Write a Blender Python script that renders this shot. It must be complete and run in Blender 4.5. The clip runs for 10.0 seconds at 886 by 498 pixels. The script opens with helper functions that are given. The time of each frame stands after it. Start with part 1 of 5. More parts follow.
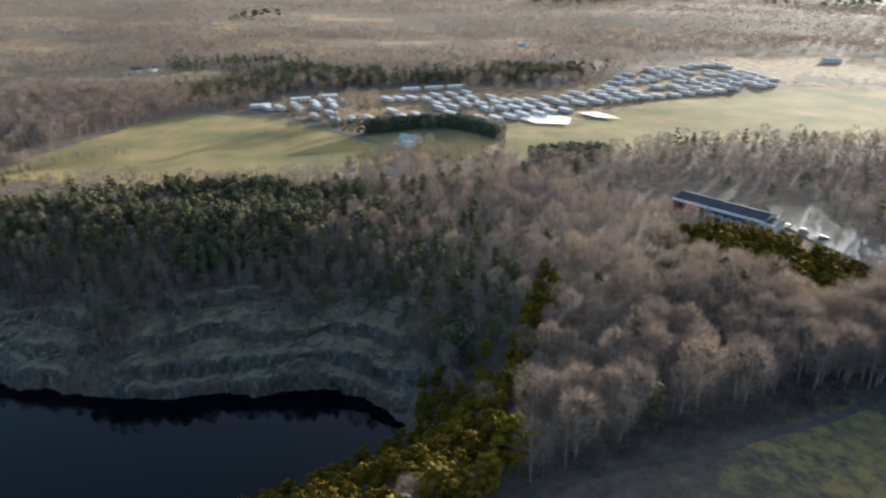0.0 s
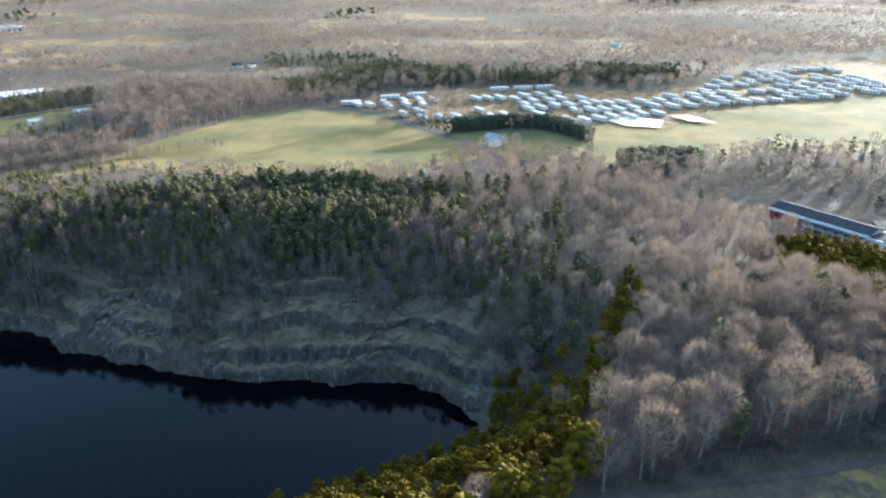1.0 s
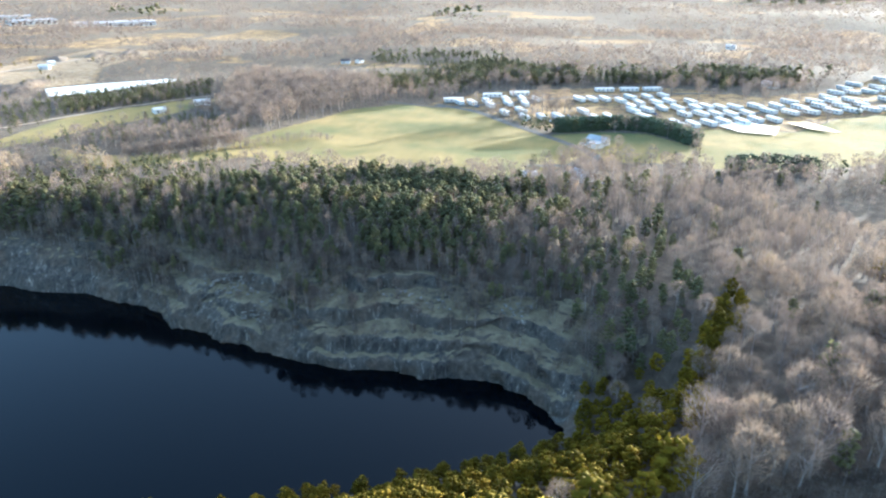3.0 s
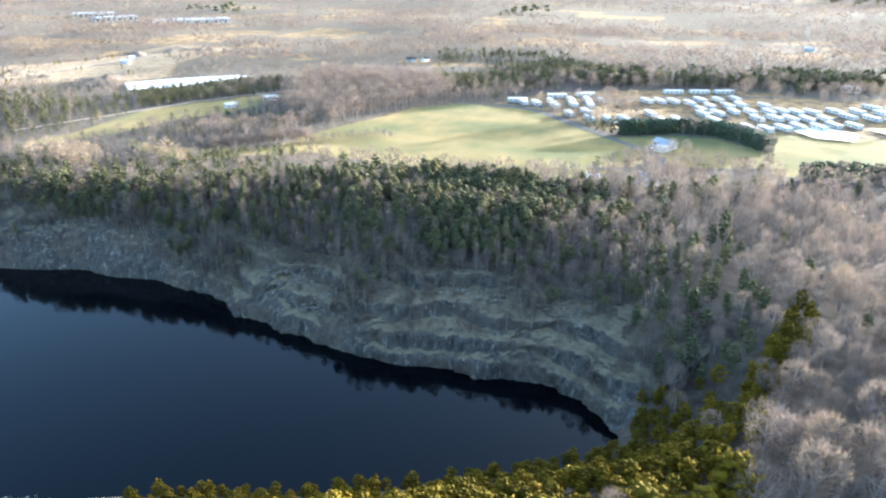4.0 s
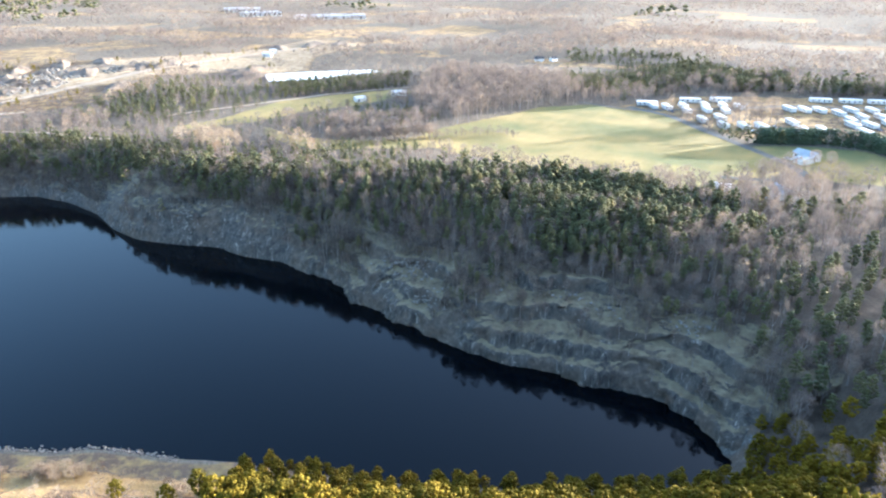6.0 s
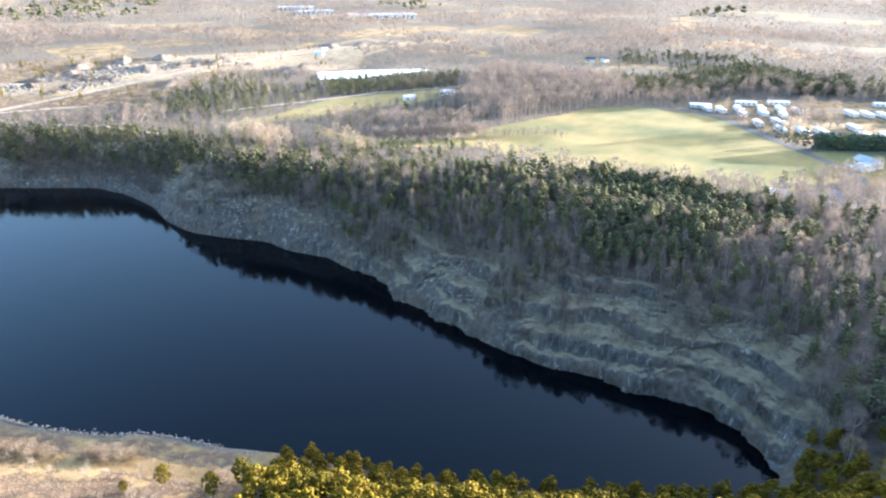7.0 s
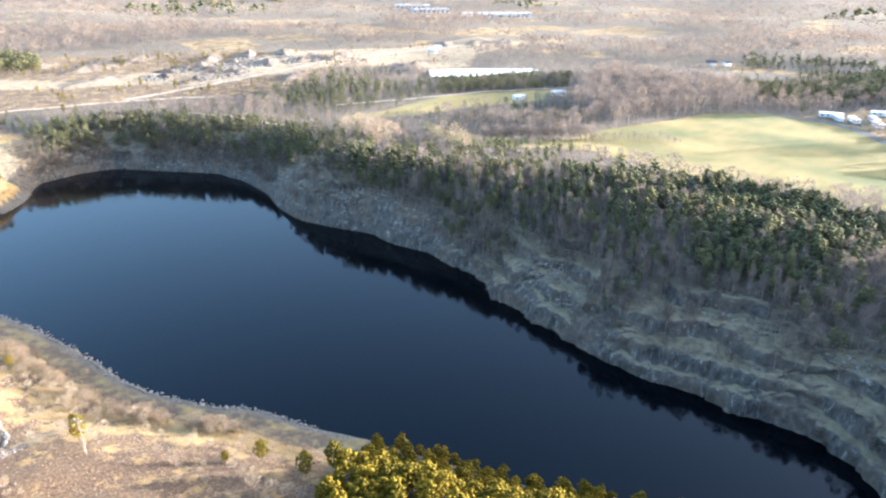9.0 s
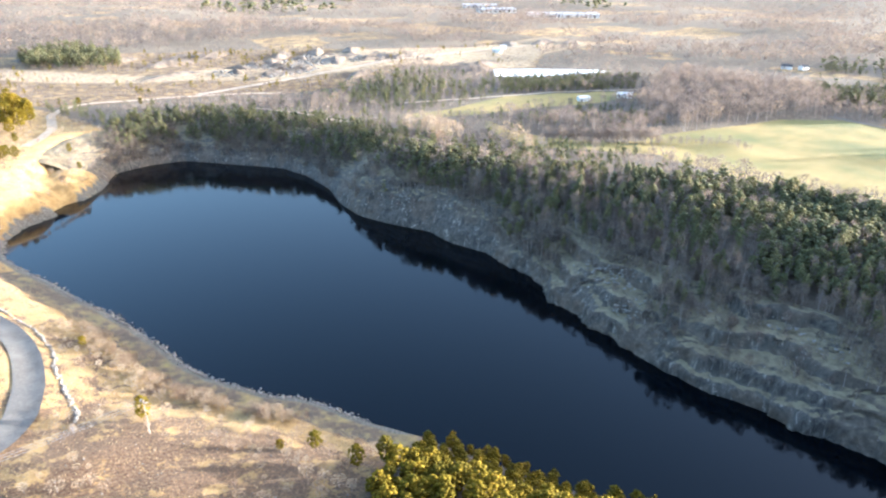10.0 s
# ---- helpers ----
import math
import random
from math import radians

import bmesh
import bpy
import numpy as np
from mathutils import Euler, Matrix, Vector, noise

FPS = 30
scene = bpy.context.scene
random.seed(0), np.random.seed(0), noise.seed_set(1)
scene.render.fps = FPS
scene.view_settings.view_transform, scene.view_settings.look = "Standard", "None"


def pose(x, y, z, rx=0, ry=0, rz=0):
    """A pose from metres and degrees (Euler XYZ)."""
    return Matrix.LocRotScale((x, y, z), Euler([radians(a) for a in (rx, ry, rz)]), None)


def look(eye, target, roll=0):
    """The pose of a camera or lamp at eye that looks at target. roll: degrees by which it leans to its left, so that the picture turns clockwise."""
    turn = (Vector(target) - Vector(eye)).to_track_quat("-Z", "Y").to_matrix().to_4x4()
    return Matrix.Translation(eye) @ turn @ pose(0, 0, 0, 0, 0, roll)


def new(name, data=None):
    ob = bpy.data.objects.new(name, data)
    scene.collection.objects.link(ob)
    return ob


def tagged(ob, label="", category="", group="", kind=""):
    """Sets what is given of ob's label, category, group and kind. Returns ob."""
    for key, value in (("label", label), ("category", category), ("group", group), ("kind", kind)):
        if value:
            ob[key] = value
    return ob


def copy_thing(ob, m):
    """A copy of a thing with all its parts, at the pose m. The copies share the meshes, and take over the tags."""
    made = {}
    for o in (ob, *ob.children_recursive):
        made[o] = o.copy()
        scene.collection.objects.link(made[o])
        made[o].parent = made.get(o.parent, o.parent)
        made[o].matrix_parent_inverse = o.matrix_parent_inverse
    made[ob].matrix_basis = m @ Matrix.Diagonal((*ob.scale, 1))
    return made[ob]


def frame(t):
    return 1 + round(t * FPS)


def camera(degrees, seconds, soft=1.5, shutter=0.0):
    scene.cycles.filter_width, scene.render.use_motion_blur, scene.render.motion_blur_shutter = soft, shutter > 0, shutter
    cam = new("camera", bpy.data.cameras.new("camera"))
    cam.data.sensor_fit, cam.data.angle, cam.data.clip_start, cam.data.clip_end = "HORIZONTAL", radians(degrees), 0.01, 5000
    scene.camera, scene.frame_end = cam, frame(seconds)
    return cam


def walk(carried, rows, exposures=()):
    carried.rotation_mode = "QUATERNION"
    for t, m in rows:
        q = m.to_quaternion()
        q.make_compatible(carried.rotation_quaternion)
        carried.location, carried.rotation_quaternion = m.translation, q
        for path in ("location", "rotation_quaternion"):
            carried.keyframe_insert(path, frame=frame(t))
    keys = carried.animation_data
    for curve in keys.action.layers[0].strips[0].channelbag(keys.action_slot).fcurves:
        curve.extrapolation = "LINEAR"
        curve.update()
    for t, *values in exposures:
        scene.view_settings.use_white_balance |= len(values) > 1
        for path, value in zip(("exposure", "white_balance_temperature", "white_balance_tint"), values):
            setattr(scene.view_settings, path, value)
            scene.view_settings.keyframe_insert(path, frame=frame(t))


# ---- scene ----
cam = camera(65.27, 10.0, soft=2.2, shutter=0.5)
EYE_HEIGHT = 105.0
# seconds, yaw, pitch, roll: the camera turns where it hovers
TURN = [
    (0.0, 0.00, -22.17, -0.13), (0.5, 4.29, -22.19, -0.04), (1.0, 7.19, -22.24, 0.01),
    (1.5, 9.13, -22.27, 0.02), (2.0, 10.98, -22.30, 0.05), (3.5, 18.17, -22.39, 0.03),
    (4.0, 20.82, -22.42, 0.04), (4.5, 23.43, -22.45, 0.05), (5.0, 26.06, -22.47, 0.02),
    (5.5, 28.70, -22.50, 0.02), (7.0, 35.07, -22.56, 0.02), (7.5, 36.97, -22.58, 0.02),
    (8.0, 39.21, -22.61, 0.01), (8.5, 41.55, -22.62, -0.02), (9.0, 44.06, -22.64, -0.02),
    (9.5, 46.64, -22.66, -0.05), (10.0, 49.27, -22.68, -0.07),
]
# seconds, stops, kelvin, tint
EXPOSURES = [(0.0, 1.61, 4830, 9), (0.5, 2.09, 4520, 5), (1.0, 2.29, 4480, 4), (2.0, 2.6, 4460, 5), (3.5, 2.97, 4510, 6), (5.5, 3.12, 4510, 9), (10.0, 3.22, 4640, 11)]
walk(cam, [(t, pose(0, 0, EYE_HEIGHT, 90 + p, r, y)) for t, y, p, r in TURN], EXPOSURES)

# ---- sky and sun ----
SUN_AZIMUTH, SUN_HEIGHT = 34.0, 6.7      # degrees clockwise from +y, and above the horizon
world = bpy.data.worlds.new("sky")
scene.world = world
world.use_nodes = True
wn = world.node_tree.nodes
sky = wn.new("ShaderNodeTexSky")
sky.sky_type = 'NISHITA'
sky.sun_disc = False
sky.sun_elevation = radians(SUN_HEIGHT)
sky.sun_rotation = radians(SUN_AZIMUTH)
sky.air_density, sky.dust_density, sky.ozone_density = 1.0, 4.4, 0.6
wn["Background"].inputs["Strength"].default_value = 0.15
world.node_tree.links.new(sky.outputs[0], wn["Background"].inputs["Color"])
sun_data = bpy.data.lights.new("sun", 'SUN')
sun_data.energy, sun_data.angle, sun_data.color = 3.6, radians(0.6), (1.0, 0.82, 0.58)
sun = new("sun", sun_data)
ca, sa, ce, se = (math.cos(radians(SUN_AZIMUTH)), math.sin(radians(SUN_AZIMUTH)),
                  math.cos(radians(SUN_HEIGHT)), math.sin(radians(SUN_HEIGHT)))
SUN_WAY = Vector((sa * ce, ca * ce, se))
sun.matrix_world = look(SUN_WAY * 900, (0, 0, 0))

# ---- materials ----


def ramp(nt, fac, stops):
    r = nt.nodes.new("ShaderNodeValToRGB")
    el = r.color_ramp.elements
    while len(el) < len(stops):
        el.new(0.5)
    for e, (p, c) in zip(el, stops):
        e.position, e.color = p, (*c, 1)
    nt.links.new(fac, r.inputs[0])
    return r.outputs[0]


def noise_of(nt, scale, detail=4.0, rough=0.6, vector=None, distortion=0.0):
    n = nt.nodes.new("ShaderNodeTexNoise")
    n.inputs["Scale"].default_value, n.inputs["Detail"].default_value = scale, detail
    n.inputs["Roughness"].default_value, n.inputs["Distortion"].default_value = rough, distortion
    if vector is None:
        g = nt.nodes.new("ShaderNodeNewGeometry")
        vector = g.outputs["Position"]
    nt.links.new(vector, n.inputs["Vector"])
    return n.outputs["Fac"]


def mixed(nt, fac, a, b, blend='MIX'):
    m = nt.nodes.new("ShaderNodeMix")
    m.data_type, m.blend_type = 'RGBA', blend
    for v, s in ((fac, m.inputs[0]), (a, m.inputs[6]), (b, m.inputs[7])):
        if isinstance(v, (int, float)):
            s.default_value = v
        elif isinstance(v, tuple):
            s.default_value = (*v, 1)
        else:
            nt.links.new(v, s)
    return m.outputs[2]


def calc(nt, op, a, b=0.0):
    m = nt.nodes.new("ShaderNodeMath")
    m.operation = op
    for v, s in ((a, m.inputs[0]), (b, m.inputs[1])):
        if isinstance(v, (int, float)):
            s.default_value = v
        else:
            nt.links.new(v, s)
    return m.outputs[0]


def material(name, colour, roughness=0.85, metallic=0.0, bump=None, strength=0.4, distance=0.3, sheen=0.0, sheen_tint=(0.9, 0.8, 0.7), ior=1.45):
    """colour: a tuple, or a function of the node tree that gives a socket. bump: noise scale."""
    m = bpy.data.materials.new(name)
    m.use_nodes = True
    nt = m.node_tree
    p = nt.nodes["Principled BSDF"]
    p.inputs["Roughness"].default_value, p.inputs["Metallic"].default_value = roughness, metallic
    p.inputs["IOR"].default_value = ior
    if callable(colour):
        nt.links.new(colour(nt), p.inputs["Base Color"])
    else:
        p.inputs["Base Color"].default_value = (*colour, 1)
    if sheen:
        p.inputs["Sheen Weight"].default_value = sheen
        p.inputs["Sheen Roughness"].default_value = 0.6
        p.inputs["Sheen Tint"].default_value = (*sheen_tint, 1)
    if bump:
        b = nt.nodes.new("ShaderNodeBump")
        b.inputs["Strength"].default_value, b.inputs["Distance"].default_value = strength, distance
        nt.links.new(noise_of(nt, bump, 6.0, 0.65), b.inputs["Height"])
        nt.links.new(b.outputs[0], p.inputs["Normal"])
    return m


def varied(c1, c2, scale, fine=None):
    def colour(nt):
        c = ramp(nt, noise_of(nt, scale), [(0.3, c1), (0.7, c2)])
        if fine:
            c = mixed(nt, 0.6, c, ramp(nt, noise_of(nt, fine, 5), [(0.3, (0.55, 0.55, 0.55)), (0.7, (1.0, 1.0, 1.0))]), 'MULTIPLY')
        return c
    return colour


def tree_colour(stops, grain):
    """Each tree has a shade of its own; grain is the variation inside the crown."""
    def colour(nt):
        a = nt.nodes.new("ShaderNodeAttribute")
        a.attribute_name = "shade"
        o = nt.nodes.new("ShaderNodeObjectInfo")
        f = calc(nt, 'FRACT', calc(nt, 'ADD', a.outputs["Fac"], o.outputs["Random"]))
        c = ramp(nt, f, stops)
        g = nt.nodes.new("ShaderNodeNewGeometry")
        return mixed(nt, grain, c, ramp(nt, g.outputs["Random Per Island"], [(0.0, (0.35, 0.35, 0.35)), (1.0, (1.0, 1.0, 1.0))]), 'MULTIPLY')
    return colour


def leafy(name, stops, grain, through_light, sheen=0.0):
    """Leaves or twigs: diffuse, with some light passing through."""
    m = bpy.data.materials.new(name)
    m.use_nodes = True
    nt = m.node_tree
    p = nt.nodes["Principled BSDF"]
    p.inputs["Roughness"].default_value = 0.8
    p.inputs["Specular IOR Level"].default_value = 0.08
    c = tree_colour(stops, grain)(nt)
    nt.links.new(c, p.inputs["Base Color"])
    if sheen:
        p.inputs["Sheen Weight"].default_value = sheen
        p.inputs["Sheen Roughness"].default_value = 0.5
        p.inputs["Sheen Tint"].default_value = (0.95, 0.85, 0.75, 1)
    t = nt.nodes.new("ShaderNodeBsdfTranslucent")
    nt.links.new(c, t.inputs[0])
    x = nt.nodes.new("ShaderNodeMixShader")
    x.inputs[0].default_value = through_light
    nt.links.new(p.outputs[0], x.inputs[1])
    nt.links.new(t.outputs[0], x.inputs[2])
    nt.links.new(x.outputs[0], nt.nodes["Material Output"].inputs["Surface"])
    return m


TWIGS = leafy("bare_twigs", [(0.0, (0.17, 0.135, 0.11)), (0.35, (0.28, 0.215, 0.165)), (0.7, (0.215, 0.17, 0.145)), (1.0, (0.35, 0.265, 0.185))], 0.4, 0.34)
NEEDLES = leafy("pine_needles", [(0.0, (0.13, 0.10, 0.008)), (0.5, (0.19, 0.138, 0.008)), (1.0, (0.25, 0.172, 0.010))], 0.5, 0.35)
SPRUCE = leafy("dark_needles", [(0.0, (0.10, 0.125, 0.07)), (0.5, (0.12, 0.145, 0.075)), (1.0, (0.14, 0.16, 0.08))], 0.35, 0.3, 0.2)
# Pine needles again, in a greener tone with the slope's shade mixed in.
SHADED_NEEDLES = leafy("shaded_pine_needles", [(0.0, (0.115, 0.12, 0.05)), (0.5, (0.15, 0.145, 0.058)), (1.0, (0.19, 0.17, 0.068))], 0.25, 0.45, 0.2)
BRUSH_TWIGS = leafy("brush_twigs", [(0.0, (0.13, 0.105, 0.085)), (0.5, (0.22, 0.18, 0.14)), (1.0, (0.17, 0.125, 0.10))], 0.5, 0.35)
BARK = material("grey_bark", varied((0.20, 0.16, 0.13), (0.36, 0.31, 0.27), 1.5, 9), 0.9)
PINE_BARK = material("brown_bark", varied((0.10, 0.07, 0.05), (0.19, 0.14, 0.10), 1.5, 9), 0.9)
DRY_GRASS = leafy("dry_grass", [(0.0, (0.42, 0.30, 0.15)), (0.5, (0.52, 0.39, 0.22)), (1.0, (0.40, 0.27, 0.18))], 0.4, 0.4)


def ground_material():
    m = bpy.data.materials.new("ground_cover")
    m.use_nodes = True
    nt = m.node_tree
    p = nt.nodes["Principled BSDF"]
    p.inputs["Roughness"].default_value = 0.95
    p.inputs["Specular IOR Level"].default_value = 0.15
    big, mid, fine = noise_of(nt, 0.018, 4, 0.55), noise_of(nt, 0.22, 6, 0.65), noise_of(nt, 1.3, 6, 0.7)
    litter = ramp(nt, mid, [(0.25, (0.05, 0.036, 0.026)), (0.5, (0.11, 0.08, 0.055)), (0.75, (0.19, 0.14, 0.095))])
    grass = ramp(nt, big, [(0.36, (0.135, 0.13, 0.032)), (0.5, (0.23, 0.178, 0.046)), (0.64, (0.33, 0.235, 0.07))])
    g = nt.nodes.new("ShaderNodeNewGeometry")
    mp = nt.nodes.new("ShaderNodeMapping")
    mp.inputs["Rotation"].default_value[2] = radians(28)
    mp.inputs["Scale"].default_value = (1.0, 0.12, 1.0)
    nt.links.new(g.outputs["Position"], mp.inputs["Vector"])
    streaks = noise_of(nt, 0.16, 5, 0.6, mp.outputs[0])
    grass = mixed(nt, 0.14, grass, ramp(nt, streaks, [(0.38, (0.42, 0.52, 0.4)), (0.5, (0.9, 0.9, 0.9)), (0.62, (1.3, 1.15, 1.1))]), 'MULTIPLY')
    straw = ramp(nt, mid, [(0.25, (0.18, 0.10, 0.036)), (0.5, (0.34, 0.215, 0.075)), (0.75, (0.50, 0.345, 0.135))])
    bracken = ramp(nt, fine, [(0.3, (0.045, 0.025, 0.014)), (0.5, (0.115, 0.062, 0.03)), (0.72, (0.25, 0.155, 0.075))])
    heath = nt.nodes.new("ShaderNodeAttribute")
    heath.attribute_name = "heath"
    patch = calc(nt, 'ADD', noise_of(nt, 0.11, 8, 0.75), calc(nt, 'MULTIPLY', heath.outputs["Fac"], 0.085))
    golden = mixed(nt, ramp(nt, patch, [(0.485, (0, 0, 0)), (0.535, (1, 1, 1))]), straw, bracken)
    dirt = ramp(nt, mid, [(0.3, (0.21, 0.135, 0.068)), (0.5, (0.33, 0.23, 0.125)), (0.7, (0.45, 0.34, 0.205))])
    rock = ramp(nt, fine, [(0.3, (0.05, 0.045, 0.038)), (0.55, (0.12, 0.108, 0.09)), (0.75, (0.30, 0.275, 0.24))])
    c = litter
    wobble = calc(nt, 'MULTIPLY', calc(nt, 'SUBTRACT', mid, 0.5), 0.9)
    for zone, colour in (("grass", grass), ("golden", golden), ("dirt", dirt), ("rock", rock)):
        a = nt.nodes.new("ShaderNodeAttribute")
        a.attribute_name = zone
        f = calc(nt, 'ADD', a.outputs["Fac"], wobble)
        edge = nt.nodes.new("ShaderNodeMapRange")
        edge.inputs[1].default_value, edge.inputs[2].default_value = 0.38, 0.62
        nt.links.new(f, edge.inputs[0])
        c = mixed(nt, edge.outputs[0], c, colour)
    c = mixed(nt, 0.5, c, ramp(nt, fine, [(0.3, (0.6, 0.6, 0.6)), (0.7, (1.0, 1.0, 1.0))]), 'MULTIPLY')
    nt.links.new(c, p.inputs["Base Color"])
    p.inputs["Sheen Weight"].default_value = 0.08
    p.inputs["Sheen Roughness"].default_value = 0.6
    p.inputs["Sheen Tint"].default_value = (0.95, 0.85, 0.65, 1)
    b = nt.nodes.new("ShaderNodeBump")
    b.inputs["Strength"].default_value, b.inputs["Distance"].default_value = 0.7, 0.5
    nt.links.new(fine, b.inputs["Height"])
    nt.links.new(b.outputs[0], p.inputs["Normal"])
    return m


def water_material(name, deep, ripple, rough):
    m = bpy.data.materials.new(name)
    m.use_nodes = True
    nt = m.node_tree
    p = nt.nodes["Principled BSDF"]
    nt.links.new(ramp(nt, noise_of(nt, 0.012, 3), [(0.3, deep), (0.7, tuple(v * 1.5 for v in deep))]), p.inputs["Base Color"])
    p.inputs["Roughness"].default_value, p.inputs["IOR"].default_value = rough, 1.212
    b = nt.nodes.new("ShaderNodeBump")
    b.inputs["Strength"].default_value, b.inputs["Distance"].default_value = ripple, 0.05
    nt.links.new(noise_of(nt, 0.9, 4, 0.6), b.inputs["Height"])
    nt.links.new(b.outputs[0], p.inputs["Normal"])
    return m


GROUND = ground_material()
WATER = water_material("quarry_water", (0.0002, 0.0008, 0.0018), 0.06, 0.07)
# The pale base colour holds the bright sky that the ponds reflect.
POND = water_material("glare_white_water", (0.70, 0.66, 0.60), 0.15, 0.2)


def cliff_colour(nt):
    g = nt.nodes.new("ShaderNodeNewGeometry")
    m = nt.nodes.new("ShaderNodeMapping")
    m.inputs["Scale"].default_value = (1.0, 1.0, 0.35)
    nt.links.new(g.outputs["Position"], m.inputs["Vector"])
    face = ramp(nt, noise_of(nt, 0.45, 10, 0.8, m.outputs[0], 1.0), [(0.36, (0.016, 0.0135, 0.011)), (0.47, (0.057, 0.047, 0.036)), (0.58, (0.115, 0.095, 0.072)), (0.65, (0.43, 0.36, 0.275))])
    soil = ramp(nt, noise_of(nt, 0.4, 8, 0.75), [(0.3, (0.035, 0.026, 0.018)), (0.5, (0.085, 0.064, 0.044)), (0.7, (0.17, 0.132, 0.09))])
    face = mixed(nt, ramp(nt, noise_of(nt, 0.06, 4, 0.6), [(0.45, (0, 0, 0)), (0.52, (1, 1, 1))]), soil, face)
    moss = ramp(nt, noise_of(nt, 0.25, 6, 0.7), [(0.35, (0.095, 0.069, 0.037)), (0.65, (0.235, 0.185, 0.10))])
    s = nt.nodes.new("ShaderNodeSeparateXYZ")
    nt.links.new(g.outputs["Normal"], s.inputs[0])
    edge = nt.nodes.new("ShaderNodeMapRange")
    edge.inputs[1].default_value, edge.inputs[2].default_value = 0.78, 0.90
    nt.links.new(calc(nt, 'ADD', s.outputs[2], calc(nt, 'MULTIPLY', calc(nt, 'SUBTRACT', noise_of(nt, 0.3), 0.5), 0.6)), edge.inputs[0])
    return mixed(nt, edge.outputs[0], face, moss)


CLIFF = material("quarried_rock", cliff_colour, 0.85, bump=1.6, strength=0.8, distance=0.6)
STONE = material("pale_stone", varied((0.10, 0.088, 0.072), (0.34, 0.295, 0.24), 0.8, 4), 0.85, bump=3.0)
ASPHALT = material("worn_asphalt", varied((0.085, 0.075, 0.062), (0.14, 0.124, 0.104), 0.15, 1.2), 0.8, bump=6.0, strength=0.2)
GRAVEL = material("pale_gravel", varied((0.36, 0.27, 0.17), (0.50, 0.39, 0.27), 0.2, 1.5), 0.9, bump=4.0, strength=0.3)
TRACK = material("muddy_track", varied((0.06, 0.047, 0.036), (0.13, 0.10, 0.078), 0.2, 1.5), 0.9, bump=4.0, strength=0.3)
WHITE_METAL = material("white_roof_metal", varied((0.60, 0.565, 0.51), (0.74, 0.70, 0.64), 0.15), 0.7)
WHITE_SIDING = material("pale_siding", varied((0.70, 0.66, 0.60), (0.80, 0.76, 0.70), 0.2, 3), 0.6)
STONE_ROOF = material("weathered_membrane_roof", varied((0.42, 0.41, 0.40), (0.56, 0.55, 0.53), 0.05, 0.4), 0.8)
GREY_ROOF = material("dark_roof", varied((0.055, 0.055, 0.06), (0.10, 0.10, 0.105), 0.3, 3), 0.95, ior=1.2)
RED_WALL = material("red_brick_wall", varied((0.30, 0.06, 0.045), (0.40, 0.09, 0.06), 0.4, 4), 0.8)
DARK_GLASS = material("window_glass", (0.03, 0.035, 0.04), 0.1)
TRIM_WHITE = material("white_trim", varied((0.72, 0.71, 0.69), (0.80, 0.79, 0.77), 0.5), 0.5)
POLE_WOOD = material("weathered_pole", varied((0.22, 0.17, 0.13), (0.34, 0.28, 0.22), 0.6, 5), 0.9)
WIRE = material("wire", (0.25, 0.24, 0.23), 0.5, 0.6)
SPOIL = material("quarry_spoil", varied((0.07, 0.052, 0.038), (0.30, 0.225, 0.15), 0.10, 0.9), 0.9, bump=0.8, strength=0.8, distance=0.8)

# ---- mesh helpers ----


def mesh_np(name, V, F, mat, attrs=None, smooth=False):
    """A mesh from arrays of vertices and triangles or quads."""
    V, F = np.asarray(V, dtype=np.float32), np.asarray(F, dtype=np.int32)
    me = bpy.data.meshes.new(name)
    k = F.shape[1]
    me.vertices.add(len(V))
    me.vertices.foreach_set("co", V.ravel())
    me.loops.add(F.size)
    me.loops.foreach_set("vertex_index", F.ravel())
    me.polygons.add(len(F))
    me.polygons.foreach_set("loop_start", np.arange(0, F.size, k, dtype=np.int32))
    if smooth:
        me.polygons.foreach_set("use_smooth", np.ones(len(F), dtype=bool))
    me.update(calc_edges=True)
    me.validate()
    for key, values in (attrs or {}).items():
        at = me.attributes.new(key, 'FLOAT', 'POINT')
        at.data.foreach_set("value", np.asarray(values, dtype=np.float32))
    me.materials.append(mat)
    return me


def bm_mesh(name, bm, mat):
    me = bpy.data.meshes.new(name)
    bm.to_mesh(me)
    bm.free()
    me.materials.append(mat)
    return me


def part(name, me, parent, label=""):
    ob = new(name, me)
    ob.parent = parent
    if label:
        ob["label"] = label
    return ob


def box(x0, y0, z0, x1, y1, z1):
    bm = bmesh.new()
    bmesh.ops.create_cube(bm, size=1.0, matrix=Matrix.Translation(((x0 + x1) / 2, (y0 + y1) / 2, (z0 + z1) / 2)) @ Matrix.Diagonal((x1 - x0, y1 - y0, z1 - z0, 1)))
    return bm


def gable(x0, x1, half, z0, rise, thick, over=0.3):
    """A pitched roof with its ridge along x."""
    bm = bmesh.new()
    prof = [(-half - over, z0), (0, z0 + rise), (half + over, z0), (half + over, z0 + thick), (0, z0 + rise + thick), (-half - over, z0 + thick)]
    a = [bm.verts.new((x0 - over, y, z)) for y, z in prof]
    b = [bm.verts.new((x1 + over, y, z)) for y, z in prof]
    bm.faces.new(list(reversed(a)))
    bm.faces.new(b)
    for i in range(6):
        j = (i + 1) % 6
        bm.faces.new((a[i], a[j], b[j], b[i]))
    bmesh.ops.recalc_face_normals(bm, faces=bm.faces)
    return bm


